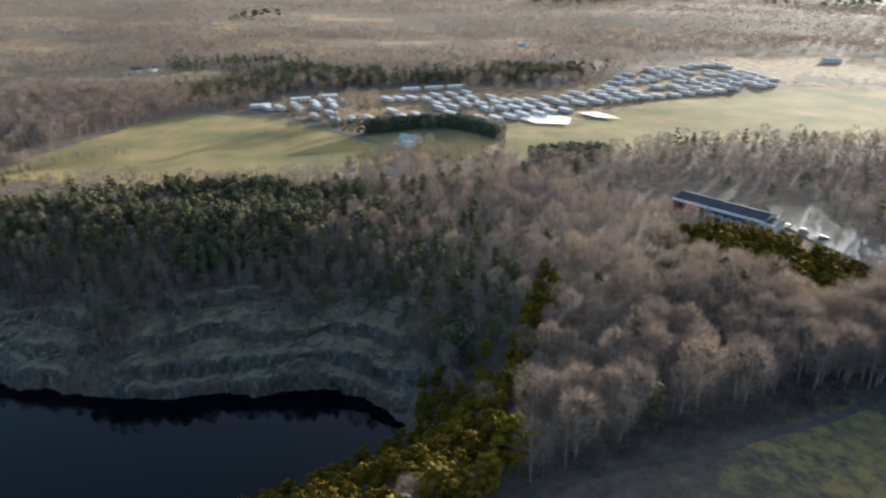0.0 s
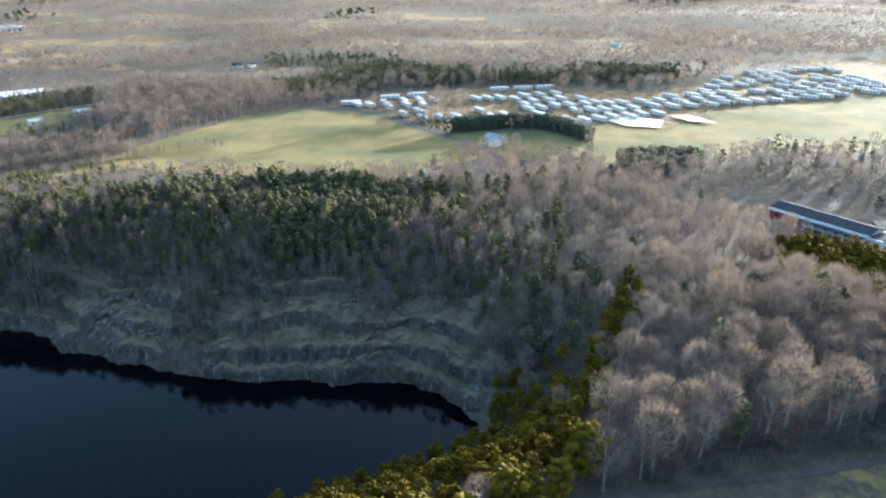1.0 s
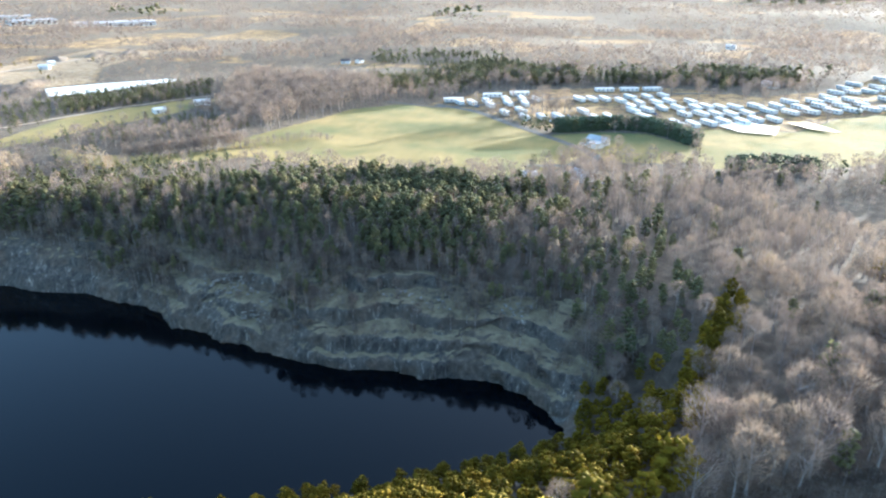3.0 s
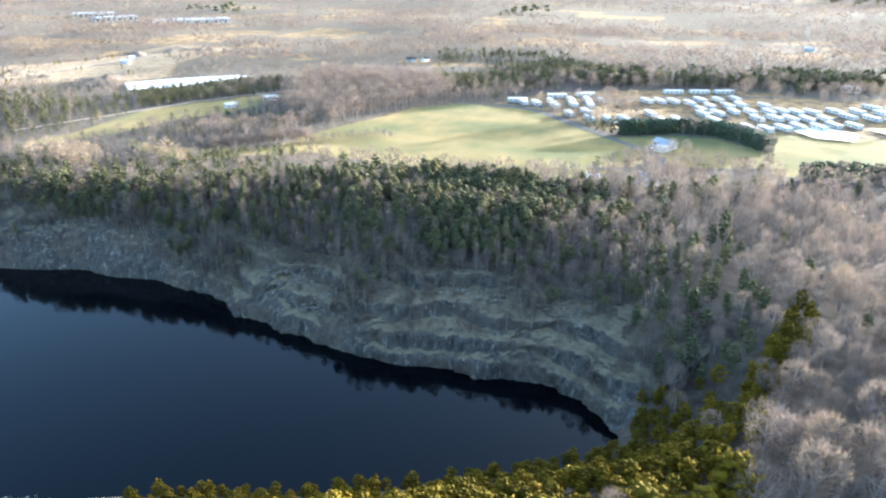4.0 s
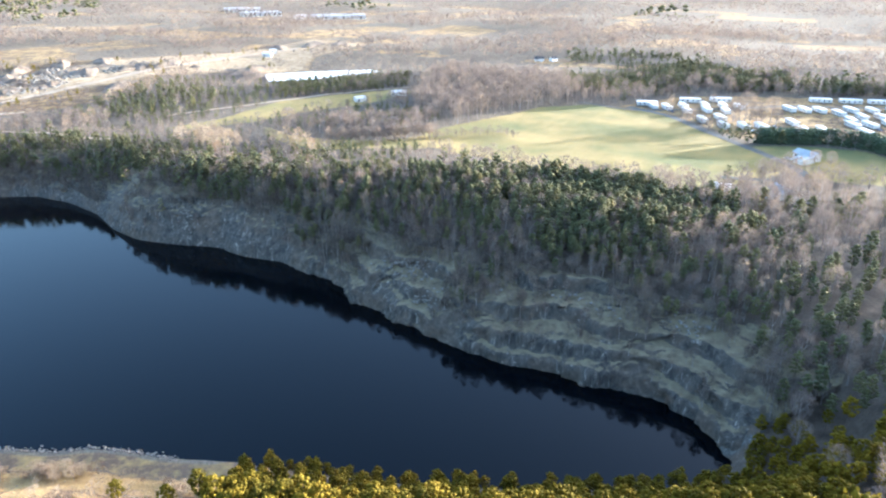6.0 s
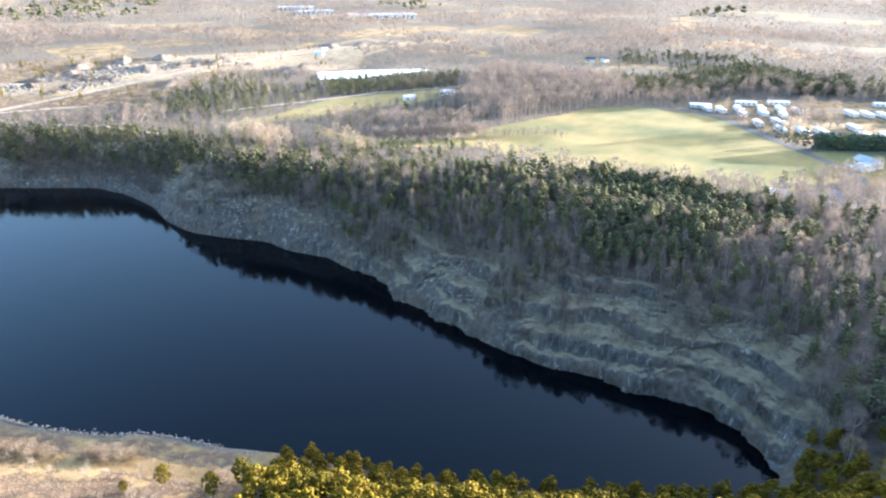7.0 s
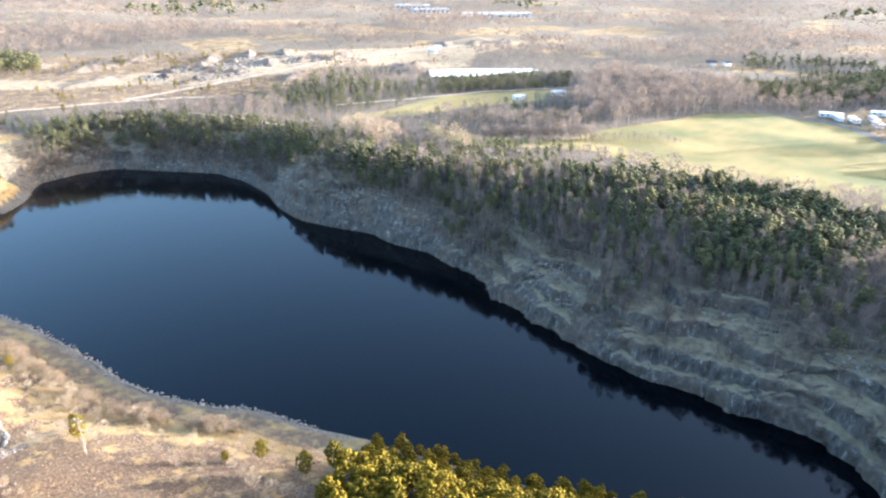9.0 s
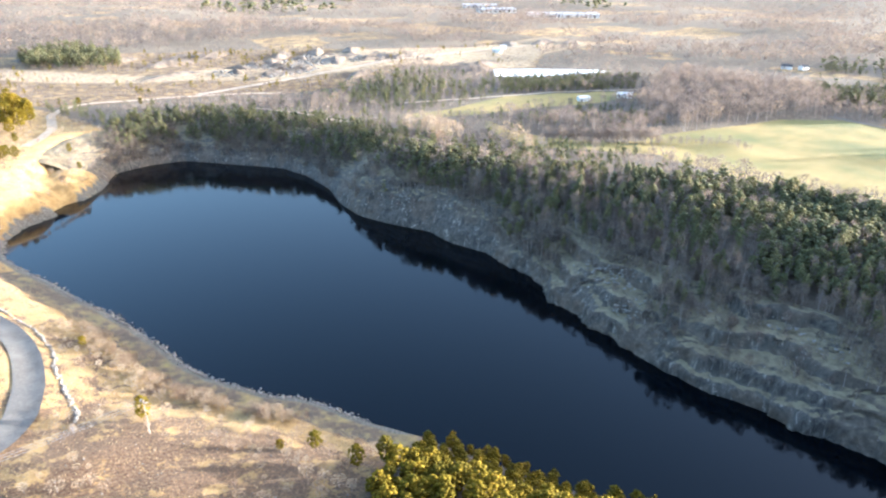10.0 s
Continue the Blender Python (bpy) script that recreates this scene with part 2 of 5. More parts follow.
def gabled_box(x0, x1, half, z0, z1, rise):
    """Walls with gable ends."""
    bm = bmesh.new()
    prof = [(-half, z0), (half, z0), (half, z1), (0, z1 + rise), (-half, z1)]
    a = [bm.verts.new((x0, y, z)) for y, z in prof]
    b = [bm.verts.new((x1, y, z)) for y, z in prof]
    bm.faces.new(list(reversed(a)))
    bm.faces.new(b)
    for i in range(5):
        j = (i + 1) % 5
        bm.faces.new((a[i], a[j], b[j], b[i]))
    bmesh.ops.recalc_face_normals(bm, faces=bm.faces)
    return bm


def inside(poly, x, y):
    """Which of the points lie in the polygon."""
    x, y = np.asarray(x, dtype=float), np.asarray(y, dtype=float)
    r = np.zeros(x.shape, dtype=bool)
    for (x0, y0), (x1, y1) in zip(poly, poly[1:] + poly[:1]):
        if y0 != y1:
            r ^= ((y0 > y) != (y1 > y)) & (x < (x1 - x0) * (y - y0) / (y1 - y0) + x0)
    return r


def edge_distance(line, x, y, closed=False):
    x, y = np.asarray(x, dtype=float), np.asarray(y, dtype=float)
    best = np.full(x.shape, 1e9)
    pts = line + line[:1] if closed else line
    for (x0, y0), (x1, y1) in zip(pts, pts[1:]):
        dx, dy = x1 - x0, y1 - y0
        t = np.clip(((x - x0) * dx + (y - y0) * dy) / (dx * dx + dy * dy + 1e-9), 0, 1)
        best = np.minimum(best, np.hypot(x - x0 - t * dx, y - y0 - t * dy))
    return best


def smooth_noise(x, y, scale, seed=0):
    """Cheap rolling value noise, -1 to 1."""
    x, y = np.asarray(x, dtype=float) / scale, np.asarray(y, dtype=float) / scale
    ix, iy = np.floor(x).astype(np.int64), np.floor(y).astype(np.int64)
    fx, fy = x - ix, y - iy
    fx, fy = fx * fx * (3 - 2 * fx), fy * fy * (3 - 2 * fy)

    def rnd(a, b):
        h = np.sin(a * 127.1 + b * 311.7 + seed * 74.7) * 43758.5453
        return (h - np.floor(h)) * 2 - 1
    return (rnd(ix, iy) * (1 - fx) + rnd(ix + 1, iy) * fx) * (1 - fy) + (rnd(ix, iy + 1) * (1 - fx) + rnd(ix + 1, iy + 1) * fx) * fy


# ---- the lie of the land ----
WATER_LEVEL = -22.0
SHORE_NORTH = [(-318, 197), (-292, 194), (-270, 200), (-252, 207), (-232, 206), (-214, 209), (-191, 206), (-170, 200), (-150, 193), (-127, 191),
               (-121, 187), (-98, 186), (-85, 185), (-68, 189), (-58, 188), (-46, 187), (-35, 187), (-25, 184), (-17, 179), (-10, 172)]
SHORE_WEST = [(-391, 54), (-399, 71), (-430, 102), (-462, 122), (-467, 145), (-462, 167), (-437, 184), (-404, 207), (-379, 211), (-346, 207)]
SHORE_EAST = [(-14, 162), (-26, 152), (-43, 141), (-62, 130), (-82, 120), (-102, 112), (-118, 106)]
SHORE_SOUTH = [(-129, 102), (-143, 95), (-155, 91), (-167, 86), (-173, 80), (-181, 76), (-193, 70), (-207, 66), (-227, 64), (-248, 61),
               (-268, 57), (-287, 52), (-312, 47), (-334, 41), (-354, 38), (-374, 42)]
LAKE = SHORE_WEST + SHORE_NORTH + SHORE_EAST + SHORE_SOUTH
PINE_RIDGE = [(-60, 92), (-36, 108), (-22, 117), (-5, 121), (4, 134), (14, 152), (22, 170), (29, 190), (36, 211)]
BANKS = (
    (SHORE_NORTH[6:], (0, 2, 6, 12, 20, 30, 45, 58, 70, 90, 135), (-22.5, -18.0, -13.5, -8.5, -4.5, -0.5, 3.4, 5.8, 7.0, 5.0, 0.8)),
    (SHORE_NORTH[:7], (0, 2, 8, 16, 25, 40, 90, 130), (-22.5, -18, -10, -2.5, 2.5, 3.5, 1.0, 0.5)),
    (SHORE_WEST, (0, 3, 10, 20, 30, 45, 70, 140), (-22.5, -18, -11.5, -6, -2, 0, 0, 0)),
    (SHORE_EAST, (0, 3, 10, 20, 32, 44, 100, 140), (-22.5, -20.5, -18, -12.5, -4, -0.5, 0, 0)),
    (SHORE_SOUTH, (0, 2, 10, 14, 19, 30, 48, 70, 140), (-22.5, -20.8, -19.8, -18.2, -13.6, -11.0, -5.5, 0, 0)),
)


def land(x, y):
    """Height of the ground, without the small relief of the rock faces."""
    x, y = np.asarray(x, dtype=float), np.asarray(y, dtype=float)
    d = edge_distance(LAKE, x, y, closed=True)
    d = np.where(inside(LAKE, x, y), -d, d)
    total, z = np.zeros(x.shape), np.zeros(x.shape)
    for line, steps, heights in BANKS:
        w = 1.0 / (edge_distance(line, x, y) + 2.0) ** 4
        z += w * np.interp(d, steps, heights)
        total += w
    z = z / total
    z = np.where(d < 0, np.maximum(-22.5 + d * 0.6, -32), z)
    roll = np.clip((d - 20) / 60, 0, 1)
    z = z + 2.5 * np.exp(-(edge_distance(PINE_RIDGE, x, y) / 13.0) ** 2) * np.clip((d - 8) / 20, 0, 1)
    far = np.clip((np.hypot(x, y) - 600) / 900, 0, 1)
    bank = inside(DRY_BANK, x, y) * np.clip((d - 22) / 8, 0, 1)
    z = z + bank * (0.75 * smooth_noise(x, y, 15, 41) + 0.4 * smooth_noise(x, y, 8, 42))
    return z + roll * (0.8 * smooth_noise(x, y, 55) + 0.3 * smooth_noise(x, y, 17, 3)) + far * (11 * smooth_noise(x, y, 420, 5) + 6 * smooth_noise(x, y, 170, 6))


def shore_distance(x, y):
    d = edge_distance(LAKE, x, y, closed=True)
    return np.where(inside(LAKE, x, y), -d, d)


MAIN_FIELD = [(-248, 384), (-230, 440), (-223, 464), (-215, 503), (-184, 533), (-149, 543), (-125, 523), (-90, 486), (-66, 462), (-44, 439), (-25, 417),
              (-40, 375), (-59, 352), (-95, 346), (-117, 338), (-142, 332), (-180, 345), (-205, 345)]
FIELD_STRIP = [(-349, 342), (-318, 330), (-288, 334), (-250, 354), (-236, 391), (-201, 391), (-190, 377), (-215, 350), (-240, 334), (-272, 312), (-300, 312), (-330, 322)]
HEDGED_FIELD = [(-55, 458), (-20, 474), (10, 478), (36, 446), (36, 408), (0, 398), (-26, 402), (-28, 419)]
EAST_FIELD = [(38, 446), (22, 490), (35, 500), (106, 508), (144, 562), (190, 592), (262, 628), (331, 669), (368, 668), (420, 640), (440, 520), (330, 435), (193, 440), (135, 432), (92, 404), (39, 392)]
HOME_PARK = [(-165, 540), (-115, 522), (-62, 472), (-48, 482), (22, 496), (106, 510), (144, 564), (190, 594), (262, 630), (331, 671), (352, 700),
             (356, 815), (330, 842), (215, 765), (159, 690), (100, 640), (60, 665), (0, 670), (-60, 645), (-135, 600)]
CLEARING = [(2, 106), (14, 117), (30, 124), (47, 131), (65, 139), (88, 146), (106, 156), (116, 150), (150, 120), (120, 80), (40, 60), (0, 70)]
BARN_LOT = [(86, 306), (96, 286), (112, 274), (130, 262), (146, 236), (160, 214), (190, 196), (206, 206), (192, 240), (178, 268), (176, 318), (132, 345), (100, 335)]
WEST_STRIP = [(-402, 305), (-396, 348), (-406, 419), (-383, 466), (-358, 512), (-333, 514), (-338, 459), (-355, 411), (-366, 354), (-385, 310)]
WEST_POND = [(-512, 509), (-480, 478), (-452, 505), (-441, 545), (-424, 585), (-440, 590), (-465, 566), (-490, 540)]
QUARRY = [(-640, 20), (-620, 100), (-590, 128), (-582, 180), (-570, 225), (-545, 270), (-530, 310), (-530, 380), (-590, 450), (-560, 500), (-520, 520), (-500, 560), (-560, 640), (-590, 790), (-700, 790), (-680, 620),
          (-735, 490), (-840, 370), (-890, 275), (-900, 215), (-900, 130), (-860, 20)]
QUARRY_FLATS = [(-870, 125), (-764, 110), (-709, 150), (-665, 203), (-636, 261), (-596, 300), (-590, 380), (-600, 450), (-560, 500), (-520, 520), (-500, 560), (-560, 640), (-590, 790), (-700, 790),
                (-680, 620), (-735, 490), (-720, 400), (-705, 320), (-706, 226), (-808, 166)]
HAUL_ROAD = [(-472, 74), (-512, 100), (-571, 112), (-596, 135), (-584, 176), (-577, 214), (-560, 254), (-540, 288)]
HAUL_BRANCH = [(-577, 222), (-586, 281), (-597, 332), (-609, 390), (-632, 463), (-633, 545), (-640, 700)]
FACE_LINE = SHORE_WEST[2:] + SHORE_NORTH
FACE_DEPTH = 36.0
HEATH = [(-186, 24), (-173, 35), (-162, 43), (-141, 54), (-127, 66), (-115, 72), (-100, 70), (-90, 30), (-120, -20), (-142, 0), (-165, 18)]
DRY_BANK = [(-124, 104), (-135, 98), (-170, 84), (-207, 66), (-260, 58), (-312, 46), (-354, 37), (-392, 52), (-410, 84), (-440, 108), (-468, 124), (-500, 128), (-600, 110), (-560, -40), (-50, -60), (-82, 30), (-97, 62), (-112, 84)]
FAR_FIELDS = [
    [(-910, 440), (-905, 540), (-765, 468), (-811, 412)], [(-640, 937), (-630, 1100), (-555, 1080), (-580, 935)],
    [(-112, 1133), (20, 1180), (10, 1040), (-80, 1025)], [(-640, 1010), (-526, 1080), (-520, 925)],
    [(-350, 735), (-320, 770), (-285, 760), (-300, 725)], [(300, 900), (520, 980), (560, 760), (420, 690)],
    [(-1250, 700), (-1200, 820), (-1080, 800), (-1120, 680)], [(-300, 1650), (-120, 1700), (-100, 1540), (-280, 1500)],
]


def distant_clearings():
    """Pale fields among the far woods."""
    r = np.random.default_rng(77)
    out = []
    for k in range(34):
        az, d = radians(r.uniform(-40, 86)), r.uniform(880, 2400)
        x, y = -math.sin(az) * d, math.cos(az) * d
        w, h, t = r.uniform(50, 150), r.uniform(30, 90), r.uniform(0, 3.1)
        out.append([(x + math.cos(t) * w * u - math.sin(t) * h * v, y + math.sin(t) * w * u + math.cos(t) * h * v) for u, v in ((-0.5, -0.4), (0.1, -0.55), (0.5, -0.3), (0.45, 0.5), (-0.2, 0.45), (-0.55, 0.3))])
    return out


FAR_FIELDS += distant_clearings()
OPEN = [MAIN_FIELD, FIELD_STRIP, HEDGED_FIELD, EAST_FIELD, HOME_PARK, CLEARING, BARN_LOT, WEST_STRIP, WEST_POND, QUARRY, DRY_BANK] + FAR_FIELDS


def spaced(lo, hi, core_lo, core_hi, step, growth):
    mid = list(np.arange(core_lo, core_hi + 0.01, step))
    up, s, v = [], step, core_hi
    while v < hi:
        s = min(s * growth, 260)
        v += s
        up.append(v)
    down, s, v = [], step, core_lo
    while v > lo:
        s = min(s * growth, 260)
        v -= s
        down.append(v)
    return np.array(down[::-1] + mid + up)


def far_open(x, y):
    """Rough pasture between the distant woods."""
    return (smooth_noise(x, y, 120, 51) + 0.6 * smooth_noise(x, y, 48, 52) > 0.56) & (np.hypot(x, y) > 760)


def build_ground():
    xs = spaced(-5600, 5600, -660, 260, 4.0, 1.12)
    ys = spaced(-3000, 5600, -40, 620, 4.0, 1.12)
    X, Y = np.meshgrid(xs, ys)
    x, y = X.ravel(), Y.ravel()
    z = land(x, y)
    nx, ny = len(xs), len(ys)
    d = shore_distance(x, y)
    face, south = edge_distance(FACE_LINE, x, y), edge_distance(SHORE_SOUTH, x, y)
    under = (face < 44) & (face < south) & (face < edge_distance(SHORE_EAST, x, y) + 4) & (d > -3) & (d < 38)
    start = np.clip((np.hypot(x - FACE_LINE[0][0], y - FACE_LINE[0][1]) - 16) / 10, 0, 1)
    start *= np.clip((np.hypot(x - FACE_LINE[-1][0], y - FACE_LINE[-1][1]) - 8) / 8, 0, 1)
    z = np.where(under, z - 7 * np.clip((FACE_DEPTH - 4 - d) / 5, 0, 1) * start, z)

    def zone(polys, soft):
        v = np.zeros(x.shape)
        for poly in polys:
            e = edge_distance(poly, x, y, closed=True)
            v = np.maximum(v, np.clip(0.5 + np.where(inside(poly, x, y), e, -e) / soft, 0, 1))
        return v
    grass = np.maximum(zone([MAIN_FIELD, FIELD_STRIP, HEDGED_FIELD, EAST_FIELD, WEST_STRIP], 10), zone([CLEARING], 14) * np.clip(0.36 + (x - 60) / 160, 0.3, 0.52))
    golden = np.maximum(np.maximum(zone([DRY_BANK, HOME_PARK], 12) * 0.95, zone([QUARRY], 12) * 0.9), np.maximum(zone(FAR_FIELDS, 30), 0.7 * far_open(x, y)))
    # Shade on the low terrace is put into its cover: no straw, dull grass.
    bench = (edge_distance(SHORE_SOUTH, x, y) < 40) & inside(DRY_BANK, x, y) & (x > -330)
    golden = np.where(bench, golden * np.clip((d - 12.5) / 3, 0, 1), golden)
    grass = np.where(bench & (d < 15), np.maximum(grass, 0.42), grass)
    heath = np.maximum(zone([HEATH], 22), zone([QUARRY], 20) * 0.6) - 1.1 * zone([DRY_BANK], 20) * np.clip((-300 - x) / 40, 0, 1)
    heath = heath - 1.0 * np.where(bench, np.clip(1 - np.abs(d - 20) / 9, 0, 1), 0)
    dirt = np.maximum(zone([QUARRY_FLATS], 14) * 0.62, np.maximum(zone([BARN_LOT], 6) * 0.2, zone([CLEARING], 8) * 0.12))
    rock = np.clip(1.2 - np.abs(d - 1) / 4, 0, 1) + np.where((d > 0) & (d < 6) & ~inside(DRY_BANK, x, y), 0.3, 0)
    rock = np.where(edge_distance(SHORE_EAST, x, y) < 14, rock * 0.25, rock)
    i = np.arange((ny - 1) * nx).reshape(ny - 1, nx)[:, :-1].ravel()
    F = np.stack([i, i + 1, i + nx + 1, i + nx], 1)
    me = mesh_np("ground", np.stack([x, y, z], 1), F, GROUND, {"grass": grass, "golden": golden, "dirt": dirt, "heath": heath, "rock": np.clip(rock, 0, 1)}, smooth=True)
    tagged(new("ground", me), "rolling winter countryside with dry grass, fields and leaf litter", "ground", kind="structure")


build_ground()


def sheet(name, poly, z, mat, label, category, kind="structure"):
    bm = bmesh.new()
    bm.faces.new([bm.verts.new((x, y, z)) for x, y in poly])
    bmesh.ops.triangulate(bm, faces=bm.faces)
    bmesh.ops.recalc_face_normals(bm, faces=bm.faces)
    if sum(f.normal.z for f in bm.faces) < 0:
        bmesh.ops.reverse_faces(bm, faces=bm.faces)
    return tagged(new(name, bm_mesh(name, bm, mat)), label, category, kind=kind)


sheet("water", [(-500, 10), (20, 10), (20, 235), (-500, 235)], WATER_LEVEL, WATER, "still dark blue water filling the old quarry", "lake")
sheet("pond_water", WEST_POND, 2.2, POND, "bright pond beside the quarry works reflecting the sky", "pond")
sheet("field_water", [(56, 512), (68, 494), (90, 491), (96, 515), (80, 528), (66, 524)], 1.35, POND, "flooded hollow in the field beside the homes", "pond")
sheet("field_water", [(104, 534), (115, 517), (133, 511), (124, 530), (118, 538)], 1.35, POND, "flooded hollow in the field beside the homes", "pond")

# ---- trees ----

def tube(points, radii, sides):
    """A tapered limb through the points, as arrays."""
    V, F = [], []
    for k, (p, r) in enumerate(zip(points, radii)):
        for s in range(sides):
            a = 2 * math.pi * s / sides
            V.append((p[0] + r * math.cos(a), p[1] + r * math.sin(a), p[2]))
        if k:
            for s in range(sides):
                a0, a1 = (k - 1) * sides + s, (k - 1) * sides + (s + 1) % sides
                F += [(a0, a1, a1 + sides), (a0, a1 + sides, a0 + sides)]
    return np.array(V), np.array(F)


def joined(pieces):
    V, F, n = [], [], 0
    for v, f in pieces:
        V.append(v)
        F.append(f + n)
        n += len(v)
    return np.concatenate(V), np.concatenate(F)


def bare_tree(seed, height, spread, twigs, width, limbs=7):
    """Trunk with limbs, and a rounded crown of fine upswept twigs."""
    r = np.random.default_rng(seed)
    lean = r.normal(0, 0.03, 2)
    base = height * r.uniform(0.30, 0.42)
    wood = [tube([(0, 0, -1.0), (lean[0] * base, lean[1] * base, base), (lean[0] * height, lean[1] * height, height * 0.86)], (height * 0.019, height * 0.013, 0.03), 5)]
    tips = []
    for k in range(limbs):
        a, z0 = 2.4 * k + r.uniform(0, 0.8), base * r.uniform(0.8, 1.5)
        out, up = spread * r.uniform(0.5, 0.85), height * r.uniform(0.62, 0.88)
        p0 = (lean[0] * z0, lean[1] * z0, z0)
        p1 = (math.cos(a) * out * 0.55, math.sin(a) * out * 0.55, z0 + (up - z0) * 0.45)
        p2 = (math.cos(a) * out, math.sin(a) * out, up)
        wood.append(tube([p0, p1, p2], (height * 0.009, height * 0.006, 0.02), 3))
        tips.append(p2)
    cz, rz = height * 0.67, height * 0.33
    u = r.normal(size=(twigs, 3))
    u /= np.linalg.norm(u, axis=1)[:, None]
    rad = r.uniform(0.35, 1.0, twigs) ** 0.4
    # lumpy outline: each limb swells its part of the crown
    lump = np.ones(twigs)
    for p in tips:
        q = np.array([p[0] / spread, p[1] / spread, (p[2] - cz) / rz])
        q /= np.linalg.norm(q) + 1e-6
        lump = np.maximum(lump, 0.78 + 0.42 * np.clip((u @ q - 0.75) / 0.25, 0, 1))
    lump *= 0.9
    c = np.stack([u[:, 0] * spread * rad * lump, u[:, 1] * spread * rad * lump, cz + u[:, 2] * rz * rad * lump * np.where(u[:, 2] < 0, 1.15, 1.0)], 1)
    way = np.stack([u[:, 0] * 0.9, u[:, 1] * 0.9, np.abs(u[:, 2]) * 0.6 + 0.6], 1) + r.normal(0, 0.5, (twigs, 3))
    way /= np.linalg.norm(way, axis=1)[:, None]
    side = np.cross(way, r.normal(size=(twigs, 3)))
    side /= np.linalg.norm(side, axis=1)[:, None]
    ln = height * r.uniform(0.05, 0.11, twigs)
    a = c - way * ln[:, None] * 0.6 - side * width
    b = c - way * ln[:, None] * 0.6 + side * width
    t = c + way * ln[:, None] * 0.6
    V = np.stack([a, b, t], 1).reshape(-1, 3)
    return joined(wood), (V, np.arange(twigs * 3).reshape(-1, 3))


OCT = np.array([(1, 0, 0), (-1, 0, 0), (0, 1, 0), (0, -1, 0), (0, 0, 1), (0, 0, -1)], dtype=float)
OCT_F = np.array([(0, 2, 4), (2, 1, 4), (1, 3, 4), (3, 0, 4), (2, 0, 5), (1, 2, 5), (3, 1, 5), (0, 3, 5)])


def pine_tree(seed, height, spread, clumps, tufts, cone=0.35, low=0.3, size=1.0):
    """Straight trunk and a crown of many needle clumps with tufts on them."""
    r = np.random.default_rng(seed)
    wood = [tube([(0, 0, -1.0), (0, 0, height * 0.5), (0, 0, height * 0.95)], (height * 0.016, height * 0.011, 0.03), 5)]
    pieces, centres, radii = [], [], []
    for k in range(clumps):
        f = (k + r.uniform(0, 1)) / clumps
        z = height * (low + (1 - low) * f)
        taper = (1 - f * f) ** cone * (0.55 + 0.45 * min(1.0, f * 3))
        a = 2.4 * k + r.uniform(0, 0.7)
        out = spread * taper * r.uniform(0.35, 1.0)
        c = np.array((math.cos(a) * out, math.sin(a) * out, z))
        s = size * spread * r.uniform(0.20, 0.36)
        q = OCT * (s * np.array((1, 1, 0.7))) * r.uniform(0.65, 1.25, (6, 1)) + r.normal(0, s * 0.15, (6, 3))
        t = r.uniform(0, 6.28)
        m = np.array(((math.cos(t), -math.sin(t), 0), (math.sin(t), math.cos(t), 0), (0, 0, 1)))
        pieces.append((q @ m.T + c, OCT_F))
        centres.append(c)
        radii.append(s)
    if tufts:
        pick = r.integers(0, clumps, tufts)
        u = r.normal(size=(tufts, 3))
        u /= np.linalg.norm(u, axis=1)[:, None]
        c = np.array(centres)[pick] + u * np.array(radii)[pick][:, None] * 0.8 * np.array((1, 1, 0.8))
        e = r.normal(size=(tufts, 3))
        s = np.array(radii)[pick][:, None] * 0.30
        tip = c + u * s * 2.2
        e2 = np.cross(u, e)
        e2 /= np.linalg.norm(e2, axis=1)[:, None]
        V = np.stack([c - e2 * s, c + e2 * s, tip], 1).reshape(-1, 3)
        pieces.append((V, np.arange(tufts * 3).reshape(-1, 3)))
    return joined(wood), joined(pieces)


def scatter(variants, places, sizes, shades):
    """All the trees of a wood in one array; returns wood and crown arrays with their shades."""
    out = []
    for which in (0, 1):
        V, F, S, n = [], [], [], 0
        for k, (p, s, sh) in enumerate(zip(places, sizes, shades)):
            v, f = variants[k % len(variants)][which]
            if f is None:
                continue
            a = (k * 2.399) % 6.283
            m = np.array(((math.cos(a), -math.sin(a), 0), (math.sin(a), math.cos(a), 0), (0, 0, 1))) * s
            V.append(v @ m.T + p)
            F.append(f + n)
            S.append(np.full(len(v), sh))
            n += len(v)
        out.append((np.concatenate(V), np.concatenate(F), np.concatenate(S)) if V else None)
    return out

PINE_SLOPE = [(-268, 236), (-240, 268), (-205, 300), (-160, 318), (-90, 322), (-52, 290), (-48, 236), (-70, 222), (-120, 226), (-170, 232), (-215, 228)]
PINE_CORNER = [(-26, 188), (-18, 240), (12, 250), (30, 215), (24, 172), (4, 164), (-8, 170)]
PINE_HOMES = [(-235, 560), (-165, 606), (-60, 668), (60, 690), (150, 720), (190, 780), (60, 752), (-70, 728), (-190, 665), (-270, 605)]
PINE_BEHIND = [(-221, 588), (-173, 598), (-126, 675), (-100, 728), (-163, 824), (-249, 847), (-317, 836), (-281, 695)]
PINE_POND = [(-545, 300), (-480, 420), (-440, 520), (-415, 580), (-395, 520), (-405, 430), (-410, 330), (-470, 285)]
PINE_BARN = [(90, 264), (121, 273), (144, 243), (152, 214), (121, 185), (108, 200), (111, 226), (95, 239)]
DARK_BAND = [(-330, 345), (-262, 386), (-255, 430), (-318, 440), (-345, 400)]
BARE_GROVE = [(-309, 460), (-369, 600), (-327, 649), (-251, 620), (-205, 590), (-205, 500), (-224, 445), (-240, 400), (-262, 345), (-300, 335), (-336, 345)]


